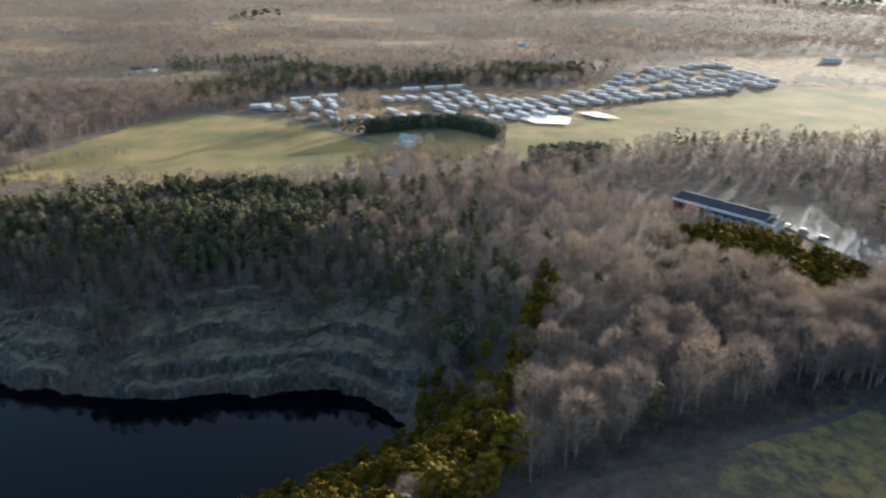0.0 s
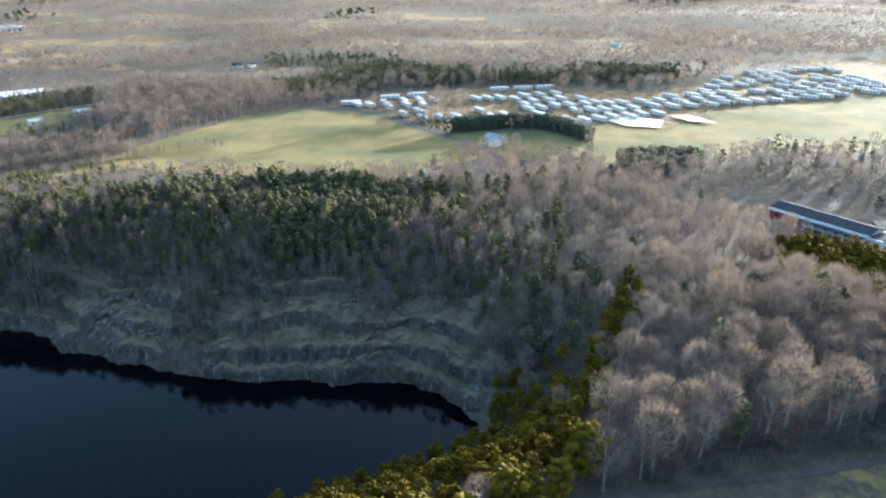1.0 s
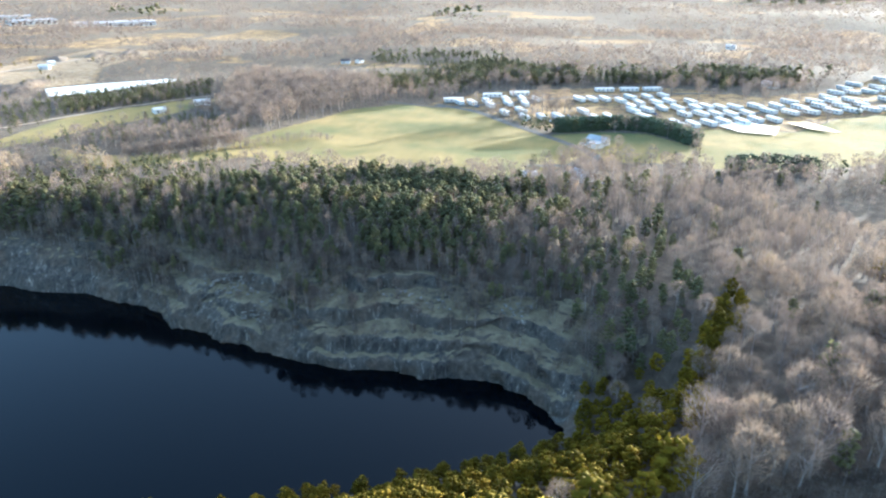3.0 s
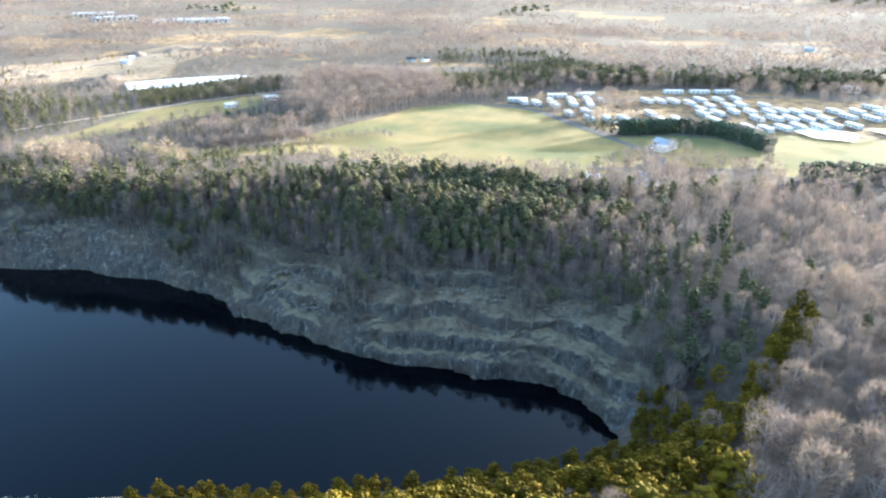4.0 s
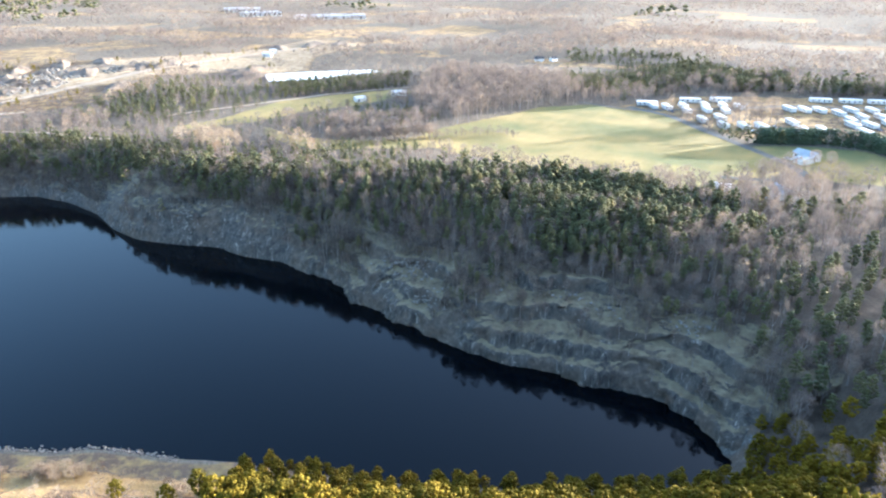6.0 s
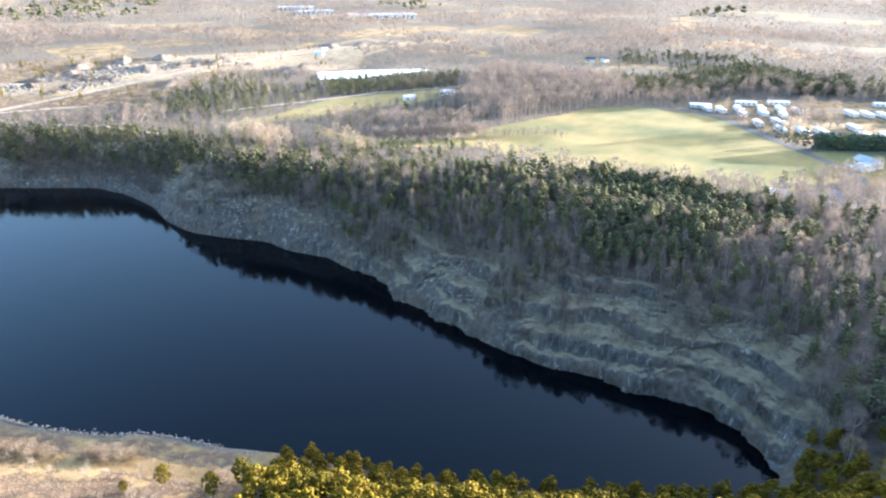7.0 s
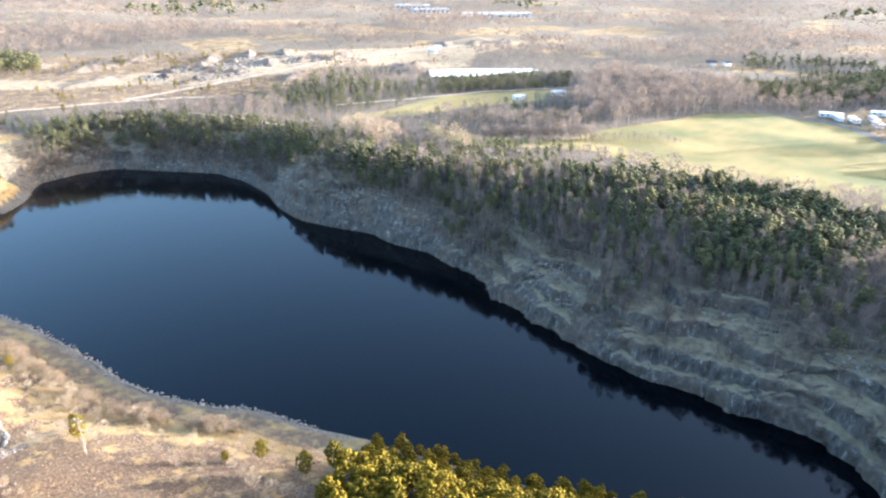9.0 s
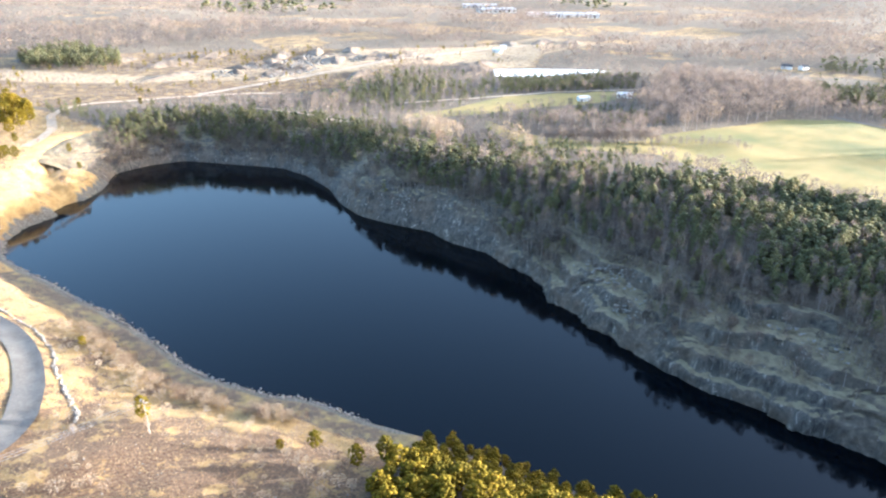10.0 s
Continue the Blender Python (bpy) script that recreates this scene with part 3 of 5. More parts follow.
def rock_reach(x):
    """How far from the water the bare rock goes: cliffs with brushy gullies between them."""
    return np.interp(x, (-300, -215, -200, -172, -164, -124, -117, -101, -95, -75, -55, -46, -40, -20, -8), (15, 14, 7, 8, 20, 22, 6, 6, 29, 33, 24, 17, 26, 26, 9))


def wild_places(r0, r1, step, seed):
    """Jittered places for trees between two distances, clear of water, fields and roads."""
    r = np.random.default_rng(seed)
    g = np.arange(-r1, r1, step)
    X, Y = np.meshgrid(g, g)
    x = X.ravel() + r.uniform(-0.48, 0.48, X.size) * step
    y = Y.ravel() + r.uniform(-0.48, 0.48, X.size) * step
    rad, az = np.hypot(x, y), np.degrees(np.arctan2(-x, y))
    k = (rad >= r0) & (rad < r1) & (az > (-48 if r1 < 500 else -36)) & (az < 85)
    x, y = x[k], y[k]
    for poly in OPEN:
        k = ~inside(poly, x, y)
        x, y = x[k], y[k]
    if r0 > 700:
        k = ~far_open(x, y) | (r.uniform(size=len(x)) < 0.08)
        x, y = x[k], y[k]
    if r0 < 700:
        d = shore_distance(x, y)
        north, west = edge_distance(SHORE_NORTH, x, y), edge_distance(SHORE_WEST, x, y)
        need = np.where((north < 60) & (x < -8) & (north < edge_distance(SHORE_EAST, x, y)), np.maximum(rock_reach(x) + 9 * smooth_noise(x, y, 12, 9), 4), np.where(west < 60, 9, 1.6))
        k = d > need
        x, y = x[k], y[k]
    return x, y




def pine_share(x, y):
    s = np.where(smooth_noise(x, y, 60, 2) + 0.5 * smooth_noise(x, y, 23, 4) > 0.42, 0.6, 0.08)
    s = np.where((edge_distance(SHORE_NORTH, x, y) < 95) & (y > 175), np.maximum(s, np.where(x < -215, 0.62, 0.32)), s)
    far, very = np.hypot(x, y) > 700, np.hypot(x, y) > 1300
    s = np.where(far, np.where(very & (smooth_noise(x, y, 380, 14) > 0.55), 0.35, 0.0), s)
    right_wood = (x > 20) & (y < 300) & (y > 100)
    s = np.where(right_wood, 0.05, s)
    s = np.where((edge_distance(SHORE_EAST, x, y) < 34) & (y < 175) & (x < 6), np.where(x < -20, 1.0, 0.97), s)
    s = np.where(edge_distance(PINE_RIDGE, x, y) < np.where(y > 165, 4.5, 8), 0.95, s)
    s = np.where((x < 17) & (y < 128), 0.85, s)
    s = np.where((x < -12) & (y < 142), 1.0, s)
    s = np.where((edge_distance(SHORE_WEST, x, y) < 48) & (y > 100), 0.82, s)
    s = np.where((edge_distance(SHORE_EAST, x, y) < 46) & (y < 168) & (x < 8), 1.0, s)
    for poly, v in ((PINE_SLOPE, 0.62), (PINE_CORNER, 0.85), (PINE_BEHIND, 0.7), (PINE_HOMES, 0.6), (PINE_POND, 0.8), (PINE_BARN, 1.0), (BARE_GROVE, 0.0), (DARK_BAND, 0.8)):
        s = np.where(inside(poly, x, y), v, s)
    return s


def growth(P, pine, r):
    """How tall the trees stand, place by place."""
    x, y = P[:, 0], P[:, 1]
    lo, hi = np.full(len(x), 0.7), np.full(len(x), 1.05)

    def put(k, a, b):
        lo[k], hi[k] = a, b
    rad = np.hypot(x, y)
    put(rad > 340, 0.5, 0.85)
    put(rad > 720, 0.55, 1.25)
    put(inside(BARE_GROVE, x, y), 0.85, 1.05)
    put(inside(PINE_HOMES, x, y), 0.75, 0.98)
    put(inside(PINE_BEHIND, x, y), 0.45, 0.7)
    put(inside(DARK_BAND, x, y), 0.4, 0.6)
    for poly, reach, a, b in ((MAIN_FIELD, 26, 0.62, 0.85), (FIELD_STRIP, 38, 0.42, 0.62), (WEST_POND, 70, 0.4, 0.58), (WEST_STRIP, 45, 0.35, 0.6), (BARN_LOT, 22, 0.4, 0.6)):
        k = (edge_distance(poly, x, y, closed=True) < reach) & ~inside(BARE_GROVE, x, y)
        put(k, a, b)
    # low growth on the near side of the distant fields
    for poly in FAR_FIELDS[:8]:
        cx, cy = sum(p[0] for p in poly) / len(poly), sum(p[1] for p in poly) / len(poly)
        put((edge_distance(poly, x, y, closed=True) < 110) & (rad < math.hypot(cx, cy)), 0.22, 0.4)
    put((x > 15) & (y < 262) & (y > 100), 0.85, 1.2)
    put((edge_distance(PINE_RIDGE, x, y) < 26) & (y > 140), 0.55, 0.78)
    put((x > 0) & (y >= 215) & (y < 300), 0.65, 0.95)
    put((x > -28) & (x < 24) & (y > 164) & (y < 275), 0.5, 0.75)
    near = edge_distance(SHORE_NORTH, x, y)
    slope = (near < 112) & (y > 178) & (x < -15)
    level = np.interp(near, (10, 30, 45, 70, 90), (0.40, 0.46, 0.54, 0.76, 0.72)) * (1.12 if pine else 0.9)
    level = np.where(x < -185, np.interp(near, (8, 16, 28, 75, 100), (0.5, 0.62, 0.80, 0.64, 0.55)), level)
    lo[slope], hi[slope] = level[slope] * 0.93, level[slope] * 1.05
    put((edge_distance(SHORE_WEST, x, y) < 50) & (y > 90), 0.48, 0.74)
    put((edge_distance(HAUL_ROAD, x, y) < 45) & (edge_distance(SHORE_WEST, x, y) > 44), 0.15, 0.3)
    if pine:
        rim = edge_distance(SHORE_EAST, x, y)
        put((rim < 46) & (y < 178), 0.36, 0.56)
        put((x < -60) & (y < 135), 0.40, 0.60)
        put((rim < 24) & (y < 178), 0.30, 0.46)
        put(edge_distance(PINE_RIDGE, x, y) < 8.5, 0.36, 0.56)
        put(inside(PINE_BARN, x, y), 0.45, 0.72)
    return lo + (hi - lo) * r.uniform(size=len(x))


def split_wood(r0, r1, step, seed):
    x, y = wild_places(r0, r1, step, seed)
    r = np.random.default_rng(seed + 50)
    pine = r.uniform(size=len(x)) < pine_share(x, y)
    z = land(x, y) - 0.2
    P = np.stack([x, y, z], 1)
    return P[~pine], P[pine]


def wood(name, variants, places, sizes, bark, crown_mat, label, category, seed):
    """A stand of trees too many to count, trunks and crowns each in one mesh."""
    if not len(places):
        return
    r = np.random.default_rng(seed)
    trunk, crown = scatter(variants, places, sizes, r.uniform(size=len(places)))
    holder = tagged(new(name), label, category, kind="stuff")
    if trunk:
        part("trunks", mesh_np("trunks", trunk[0], trunk[1], bark), holder)
    part("crowns", mesh_np("crowns", crown[0], crown[1], crown_mat, {"shade": crown[2]}), holder)


def single_trees(name, variants, places, sizes, bark, crown_mat, label, category, group):
    meshes = [(mesh_np("trunk", *a, bark), mesh_np("crown", *b, crown_mat)) for a, b in variants]
    for k, (p, s) in enumerate(zip(places, sizes)):
        t = tagged(new(name), label, category, group)
        t.matrix_basis = pose(*[float(v) for v in p], 0, 0, (k * 137.5) % 360) @ Matrix.Scale(float(s), 4)
        part("trunk", meshes[k % len(meshes)][0], t)
        part("crown", meshes[k % len(meshes)][1], t)


NEAR_BARE = [bare_tree(10 + k, h, w, 760, 0.06) for k, (h, w) in enumerate(((17, 4.8), (19, 5.6), (15, 4.3), (18, 4.5), (14, 4.9)))]
SLOPE_BARE = [bare_tree(20 + k, h, w, 270, 0.075, 3) for k, (h, w) in enumerate(((17, 3.3), (19, 3.6), (15, 3.0), (18, 3.1)))]
SAPLINGS = [bare_tree(26 + k, h, w, 120, 0.15, 2) for k, (h, w) in enumerate(((16, 2.4), (18, 2.2), (15, 2.8)))]
MID_BARE = [bare_tree(30 + k, h, w, 92, 0.29, 1) for k, (h, w) in enumerate(((16, 4.5), (18, 5.2), (14, 4.0), (17, 4.8)))]
FAR_BARE = [((None, None), bare_tree(50 + k, h, w, 34, 0.75, 3)[1]) for k, (h, w) in enumerate(((15, 5.5), (17, 6.2), (13, 5.0)))]
HAZY_BARE = [((None, None), bare_tree(60 + k, h, w, 18, 1.7, 3)[1]) for k, (h, w) in enumerate(((15, 9.0), (17, 10.0), (13, 8.0)))]
NEAR_PINE = [pine_tree(70 + k, h, w, 92, 340, c, lo, 0.65) for k, (h, w, c, lo) in enumerate(((13, 4.2, 0.36, 0.30), (14.5, 4.5, 0.40, 0.35), (11.5, 4.0, 0.34, 0.25), (13.5, 3.8, 0.45, 0.3)))]
RIM_PINE = [pine_tree(74 + k, h, w, 36, 120, c, lo, 1.0) for k, (h, w, c, lo) in enumerate(((13, 4.2, 0.36, 0.30), (14.5, 4.4, 0.40, 0.35), (11.5, 4.0, 0.34, 0.25)))]
SLOPE_PINE = [pine_tree(80 + k, h, w, 32, 70, c, lo, 1.17) for k, (h, w, c, lo) in enumerate(((14, 3.0, 0.36, 0.25), (15, 3.1, 0.40, 0.3), (13, 2.9, 0.34, 0.22)))]
MID_PINE = [pine_tree(90 + k, h, w, 13, 18, c, 0.2, 1.55) for k, (h, w, c) in enumerate(((13, 3.2, 0.5), (15, 3.6, 0.45), (11, 3.0, 0.5)))]
FAR_PINE = [((None, None), pine_tree(110 + k, h, w, 6, 0, 0.5, 0.2, 2.2)[1]) for k, (h, w) in enumerate(((14, 4.2), (16, 4.8), (12, 4.0)))]
HAZY_PINE = [((None, None), pine_tree(120 + k, h, w, 3, 0, 0.5, 0.3, 2.6)[1]) for k, (h, w) in enumerate(((14, 7.0), (16, 8.0)))]


def plant_woods():
    r = np.random.default_rng(3)
    bare, pine = split_wood(60, 340, 6.3, 1)
    thin = (bare[:, 0] > 15) & (bare[:, 0] < 85) & (bare[:, 1] < 262) & (r.uniform(size=len(bare)) < 0.22)
    bare = bare[~thin]
    # the dense young pines on the east rim
    ex, ey = wild_places(60, 300, 3.7, 21)
    k = ((edge_distance(SHORE_EAST, ex, ey) < 34) & (ey < 178) & (ex > -125) & (ex < 4)) | ((ex < -15) & (ey < 140)) | (edge_distance(PINE_RIDGE, ex, ey) < np.where(ey > 165, 4.0, 7.5)) | inside(PINE_BARN, ex, ey)
    extra = np.stack([ex[k], ey[k], land(ex[k], ey[k]) - 0.2], 1)
    pine = np.concatenate([pine, extra])
    # the close canopy on the slope above the north face
    ex, ey = wild_places(150, 340, 6.6, 22)
    k = (edge_distance(SHORE_NORTH, ex, ey) < 125) & (ey > 178) & (ex < -20)
    ex, ey = ex[k], ey[k]
    fill = np.stack([ex, ey, land(ex, ey) - 0.2], 1)
    k = r.uniform(size=len(ex)) < pine_share(ex, ey)
    pine, bare = np.concatenate([pine, fill[k]]), np.concatenate([bare, fill[~k]])
    # slender trees crowding the slope down to the rock, added along the ridge for shade
    ex, ey = wild_places(150, 340, 4.3, 26)
    near = edge_distance(SHORE_NORTH, ex, ey)
    k = (near < 92) & (ey > 178) & (ex < -4) & (smooth_noise(ex, ey, 17, 27) > np.where(inside(PINE_SLOPE, ex, ey), 0.15, -0.45))
    ex, ey = ex[k], ey[k]
    young = np.stack([ex, ey, land(ex, ey) - 0.3], 1)
    wood("bare_wood", SAPLINGS, young, r.uniform(0.42, 0.74, len(ex)), BARK, BRUSH_TWIGS, "slender leafless trees crowding the slope above the rock", "woods", 13)
    # the close stand of pines on the slope
    ex, ey = wild_places(150, 340, 4.6, 28)
    k = inside(PINE_SLOPE, ex, ey) & (smooth_noise(ex, ey, 21, 29) > 0.12) & (ex > -225)
    pine = np.concatenate([pine, np.stack([ex[k], ey[k], land(ex[k], ey[k]) - 0.2], 1)])
    # the wood's edge beyond the clearing, thickened with added trees to block low sun
    ex, ey = wild_places(150, 280, 5.0, 25)
    k = inside([(92, 160), (112, 152), (150, 140), (180, 190), (152, 214), (120, 186), (104, 192)], ex, ey)
    bare = np.concatenate([bare, np.stack([ex[k], ey[k], land(ex[k], ey[k]) - 0.2], 1)])
    # pines on the rim in sunlit yellow, those in the woods in shaded green
    px, py = pine[:, 0], pine[:, 1]
    on_rim = (edge_distance(SHORE_EAST, px, py) < 46) & (py < 180) | (edge_distance(PINE_RIDGE, px, py) < 8.5) | (px < -12) & (py < 142) | (px < 18) & (py < 130) | inside(PINE_BARN, px, py)
    rim, pine = pine[on_rim], pine[~on_rim]

    def nearest_first(P):
        behind = np.where(np.degrees(np.arctan2(-P[:, 0], P[:, 1])) < -36, 1000, 0)
        return P[np.argsort(np.hypot(P[:, 0], P[:, 1]) + behind)]
    bare, rim = nearest_first(bare), nearest_first(rim)
    sb, sr = growth(bare, False, r), growth(rim, True, r)
    single_trees("bare_tree", NEAR_BARE, bare[:300], sb[:300], BARK, TWIGS, "tall leafless hardwood with a pale twiggy crown in the winter wood", "tree", "hardwoods on the slope")
    single_trees("pine_tree", NEAR_PINE, rim[:300], sr[:300], PINE_BARK, NEEDLES, "yellow-green pine with a clumped crown on the quarry rim", "tree", "pines on the rim")
    wood("bare_wood", SLOPE_BARE, bare[300:], sb[300:], BARK, TWIGS, "leafless winter wood above the quarry faces", "woods", 4)
    wood("pine_wood", RIM_PINE, rim[300:], sr[300:], PINE_BARK, NEEDLES, "yellow-green young pines crowding the quarry rim", "woods", 12)
    wood("pine_wood", SLOPE_PINE, pine, growth(pine, True, r), PINE_BARK, SHADED_NEEDLES, "pines among the leafless wood, in the green of shaded needles", "woods", 5)
    bare, pine = split_wood(340, 720, 7.6, 2)
    # the close belt of pines over the head of the lake
    ex, ey = wild_places(340, 860, 5.2, 23)
    rim = edge_distance(FACE_LINE, ex, ey)
    k = (rim < 50) & (rim > 12) & (ey > 118) & (smooth_noise(ex, ey, 24, 24) > -0.35)
    k |= inside([(-418, 425), (-398, 450), (-352, 520), (-385, 580), (-415, 530), (-455, 470)], ex, ey)
    k |= (inside(PINE_HOMES, ex, ey) | inside(PINE_BEHIND, ex, ey)) & (smooth_noise(ex, ey, 40, 30) > -0.05)
    pine = np.concatenate([pine, np.stack([ex[k], ey[k], land(ex[k], ey[k]) - 0.2], 1)])
    wood("bare_wood", MID_BARE, bare, growth(bare, False, r), BARK, TWIGS, "leafless winter woods round the fields", "woods", 6)
    wood("pine_wood", MID_PINE, pine, growth(pine, True, r), PINE_BARK, SHADED_NEEDLES, "evergreen woods round the fields, needles in shaded green", "woods", 7)
    bare, pine = split_wood(720, 1300, 12.5, 3)
    wood("bare_wood", FAR_BARE, bare, growth(bare, False, r), BARK, TWIGS, "distant leafless woods in haze", "woods", 8)
    wood("pine_wood", FAR_PINE, pine, growth(pine, True, r), PINE_BARK, SHADED_NEEDLES, "distant evergreen woods in haze", "woods", 9)
    bare, pine = split_wood(1300, 2800, 23, 4)
    wood("bare_wood", HAZY_BARE, bare, growth(bare, False, r), BARK, TWIGS, "far leafless woods near the horizon", "woods", 10)
    wood("pine_wood", HAZY_PINE, pine, growth(pine, True, r), PINE_BARK, SHADED_NEEDLES, "far evergreen woods near the horizon", "woods", 11)


plant_woods()


# ---- quarry faces ----
def resampled(line, step):
    out = []
    for (x0, y0), (x1, y1) in zip(line, line[1:]):
        n = max(1, round(math.hypot(x1 - x0, y1 - y0) / step))
        out += [(x0 + (x1 - x0) * k / n, y0 + (y1 - y0) * k / n) for k in range(n)]
    return np.array(out + [line[-1]])


def smoothed(a, n):
    k = np.ones(2 * n + 1) / (2 * n + 1)
    p = np.concatenate([np.repeat(a[:1], n, 0), a, np.repeat(a[-1:], n, 0)])
    return np.stack([np.convolve(p[:, i], k, 'valid') for i in range(a.shape[1])], 1)


def rock_face(line, bench, depth, label, seed):
    """Benched rock rising from the water in rough steps."""
    P = smoothed(resampled(line, 0.9), 4)
    T = np.gradient(P, axis=0)
    N = smoothed(np.stack([-T[:, 1], T[:, 0]], 1), 13)
    N /= np.linalg.norm(N, axis=1)[:, None]
    D = np.linspace(-2.5, depth, int(depth / 0.45))
    x = P[:, 0, None] + N[:, 0, None] * D
    y = P[:, 1, None] + N[:, 1, None] * D
    s = np.arange(len(P))[:, None] * 0.9 + 0 * D
    z = land(x.ravel(), y.ravel()).reshape(x.shape)
    wave = 3.0 * smooth_noise(s, 0 * s, 60, seed) + 2.0 * smooth_noise(s, D + 0 * s, 17, seed + 1)
    q = (z + 22 + wave) / bench
    f = q - np.floor(q)
    stepped = (np.floor(q) + np.clip((f - 0.55) / 0.14, 0, 1)) * bench - 22 - wave * 0.6
    fade = np.clip((D + 1) / 2, 0, 1) * np.clip((depth - D) / 7, 0, 1)
    z = z + (stepped - z) * fade * np.clip(0.8 + 1.1 * smooth_noise(s, D * 0.5 + 0 * s, 26, seed + 9), 0.05, 1.0) * np.interp(x, (-335, -280, -190, -165, -124, -116, -102, -94, -52, -46, -38, -12), (0.1, 0.5, 0.3, 0.9, 0.8, 0.15, 0.15, 1.0, 0.9, 0.3, 0.9, 0.6))
    rough = np.abs(smooth_noise(s, D * 1.2 + 0 * s, 3.2, seed + 2)) * 0.45 + 0.25 * smooth_noise(s, D * 1.5 + 0 * s, 1.6, seed + 3)
    push = 3.4 * np.round(2.2 * smooth_noise(s, z * 0.8, 13, seed + 4)) / 2.2 + 1.2 * np.round(2 * smooth_noise(s, z * 0.6, 5, seed + 5)) / 2 + 0.5 * smooth_noise(s, z * 1.5, 1.1, seed + 6)
    push = push * np.interp(x, (-225, -180), (0.3, 1.0))
    x = x + N[:, 0, None] * push * fade
    y = y + N[:, 1, None] * push * fade
    end = np.clip((s - 4) / 18, 0, 1) * np.clip((s[-1] - s) / 8, 0, 1)
    z = land(x.ravel(), y.ravel()).reshape(x.shape) * (1 - end) + z * end - (1 - end) * 1.2
    z = z + rough * fade * end - (1 - np.clip((D + 1) / 2, 0, 1)) * 3 - np.clip((D - depth + 3) / 3, 0, 1) * 1.0
    n, m = x.shape
    i = np.arange((n - 1) * m).reshape(n - 1, m)[:, :-1].ravel()
    F = np.stack([i, i + m, i + m + 1, i + 1], 1)
    F = np.concatenate([F[:, [0, 1, 2]], F[:, [0, 2, 3]]])
    me = mesh_np("rock_face", np.stack([x, y, z], -1).reshape(-1, 3), F, CLIFF)
    tagged(new("rock_face", me), label, "rock face", kind="structure")


rock_face(FACE_LINE, 6.4, FACE_DEPTH, "benched grey quarry face with grassy ledges above the water", 1)


def stone_shape(seed):
    r = np.random.default_rng(seed)
    bm = bmesh.new()
    bmesh.ops.create_icosphere(bm, subdivisions=1, radius=1.0)
    for v in bm.verts:
        v.co = Vector(v.co) * float(r.uniform(0.7, 1.15))
        v.co.z *= 0.65
    V = np.array([v.co[:] for v in bm.verts])
    bm.verts.index_update()
    F = np.array([[v.index for v in f.verts] for f in bm.faces])
    bm.free()
    return V, F


STONES = [((None, None), stone_shape(k)) for k in range(5)]


def stones(name, places, sizes, label, category, mat=STONE, seed=1):
    _, crown = scatter(STONES, places, sizes, np.random.default_rng(seed).uniform(size=len(places)))
    tagged(new(name, mesh_np(name, crown[0], crown[1], mat)), label, category, kind="stuff")


def shore_stones():
    r = np.random.default_rng(12)
    P = resampled(SHORE_SOUTH[1:], 0.3)
    P = P + r.normal(0, 0.7, P.shape)
    d = r.uniform(0, 2.0, len(P))
    P[:, 1] -= d
    Z = np.maximum(land(P[:, 0], P[:, 1]), WATER_LEVEL) + 0.1
    stones("shore_stones", np.column_stack([P, Z]), r.uniform(0.22, 0.62, len(P)), "band of pale riprap stones along the waterline", "stones")


shore_stones()


def shattered_rock():
    """Spills of pale broken rock on the faces."""
    r = np.random.default_rng(15)
    P = np.concatenate([np.column_stack([r.normal(x, w, n), r.normal(y, 2.6, n)]) for x, y, w, n in (
        (-143, 207, 7, 90), (-125, 197, 3.5, 50), (-101, 208, 2.5, 16), (-32, 208, 5, 40), (-64, 206, 5, 36), (-205, 233, 3, 30), (-243, 205, 6, 40), (-75, 208, 4, 24), (-270, 207, 6, 30))])
    d = shore_distance(P[:, 0], P[:, 1])
    P = P[d > 1.5]
    stones("broken_rock", np.column_stack([P, land(P[:, 0], P[:, 1]) + r.uniform(0.2, 1.6, len(P))]), r.uniform(0.25, 0.8, len(P)), "spills of pale shattered rock on the quarry faces", "rubble")


shattered_rock()


# ---- roads ----
ROAD_LINE = [(-163, -24), (-163, -4), (-165, 3), (-171, 9), (-183, 15), (-203, 20.5), (-230, 23.5), (-251, 21.5), (-275, 13), (-315, -8)]
WOOD_TRACK = [(-4, 108), (9, 115), (21, 118), (40, 123), (54, 127), (65, 131), (76, 135), (86, 138), (103, 145), (124, 160)]


def ribbon(name, line, width, mat, label, category="road", lift=0.12, step=4.0, crest=False):
    P = smoothed(resampled(line, step), 3)
    T = np.gradient(P, axis=0)
    N = np.stack([-T[:, 1], T[:, 0]], 1)
    N /= np.linalg.norm(N, axis=1)[:, None]
    cols = np.linspace(-0.5, 0.5, 5) * width
    x = P[:, 0, None] + N[:, 0, None] * cols
    y = P[:, 1, None] + N[:, 1, None] * cols
    z = land(x.ravel(), y.ravel()).reshape(x.shape) + lift
    z = np.maximum(z, z[:, 2:3] - 0.1)
    n, m = x.shape
    i = np.arange((n - 1) * m).reshape(n - 1, m)[:, :-1].ravel()
    F = np.stack([i, i + m, i + m + 1, i + 1], 1)
    me = mesh_np(name, np.stack([x, y, z], -1).reshape(-1, 3), F[:, ::-1], mat, smooth=True)
    return tagged(new(name, me), label, category, kind="structure")


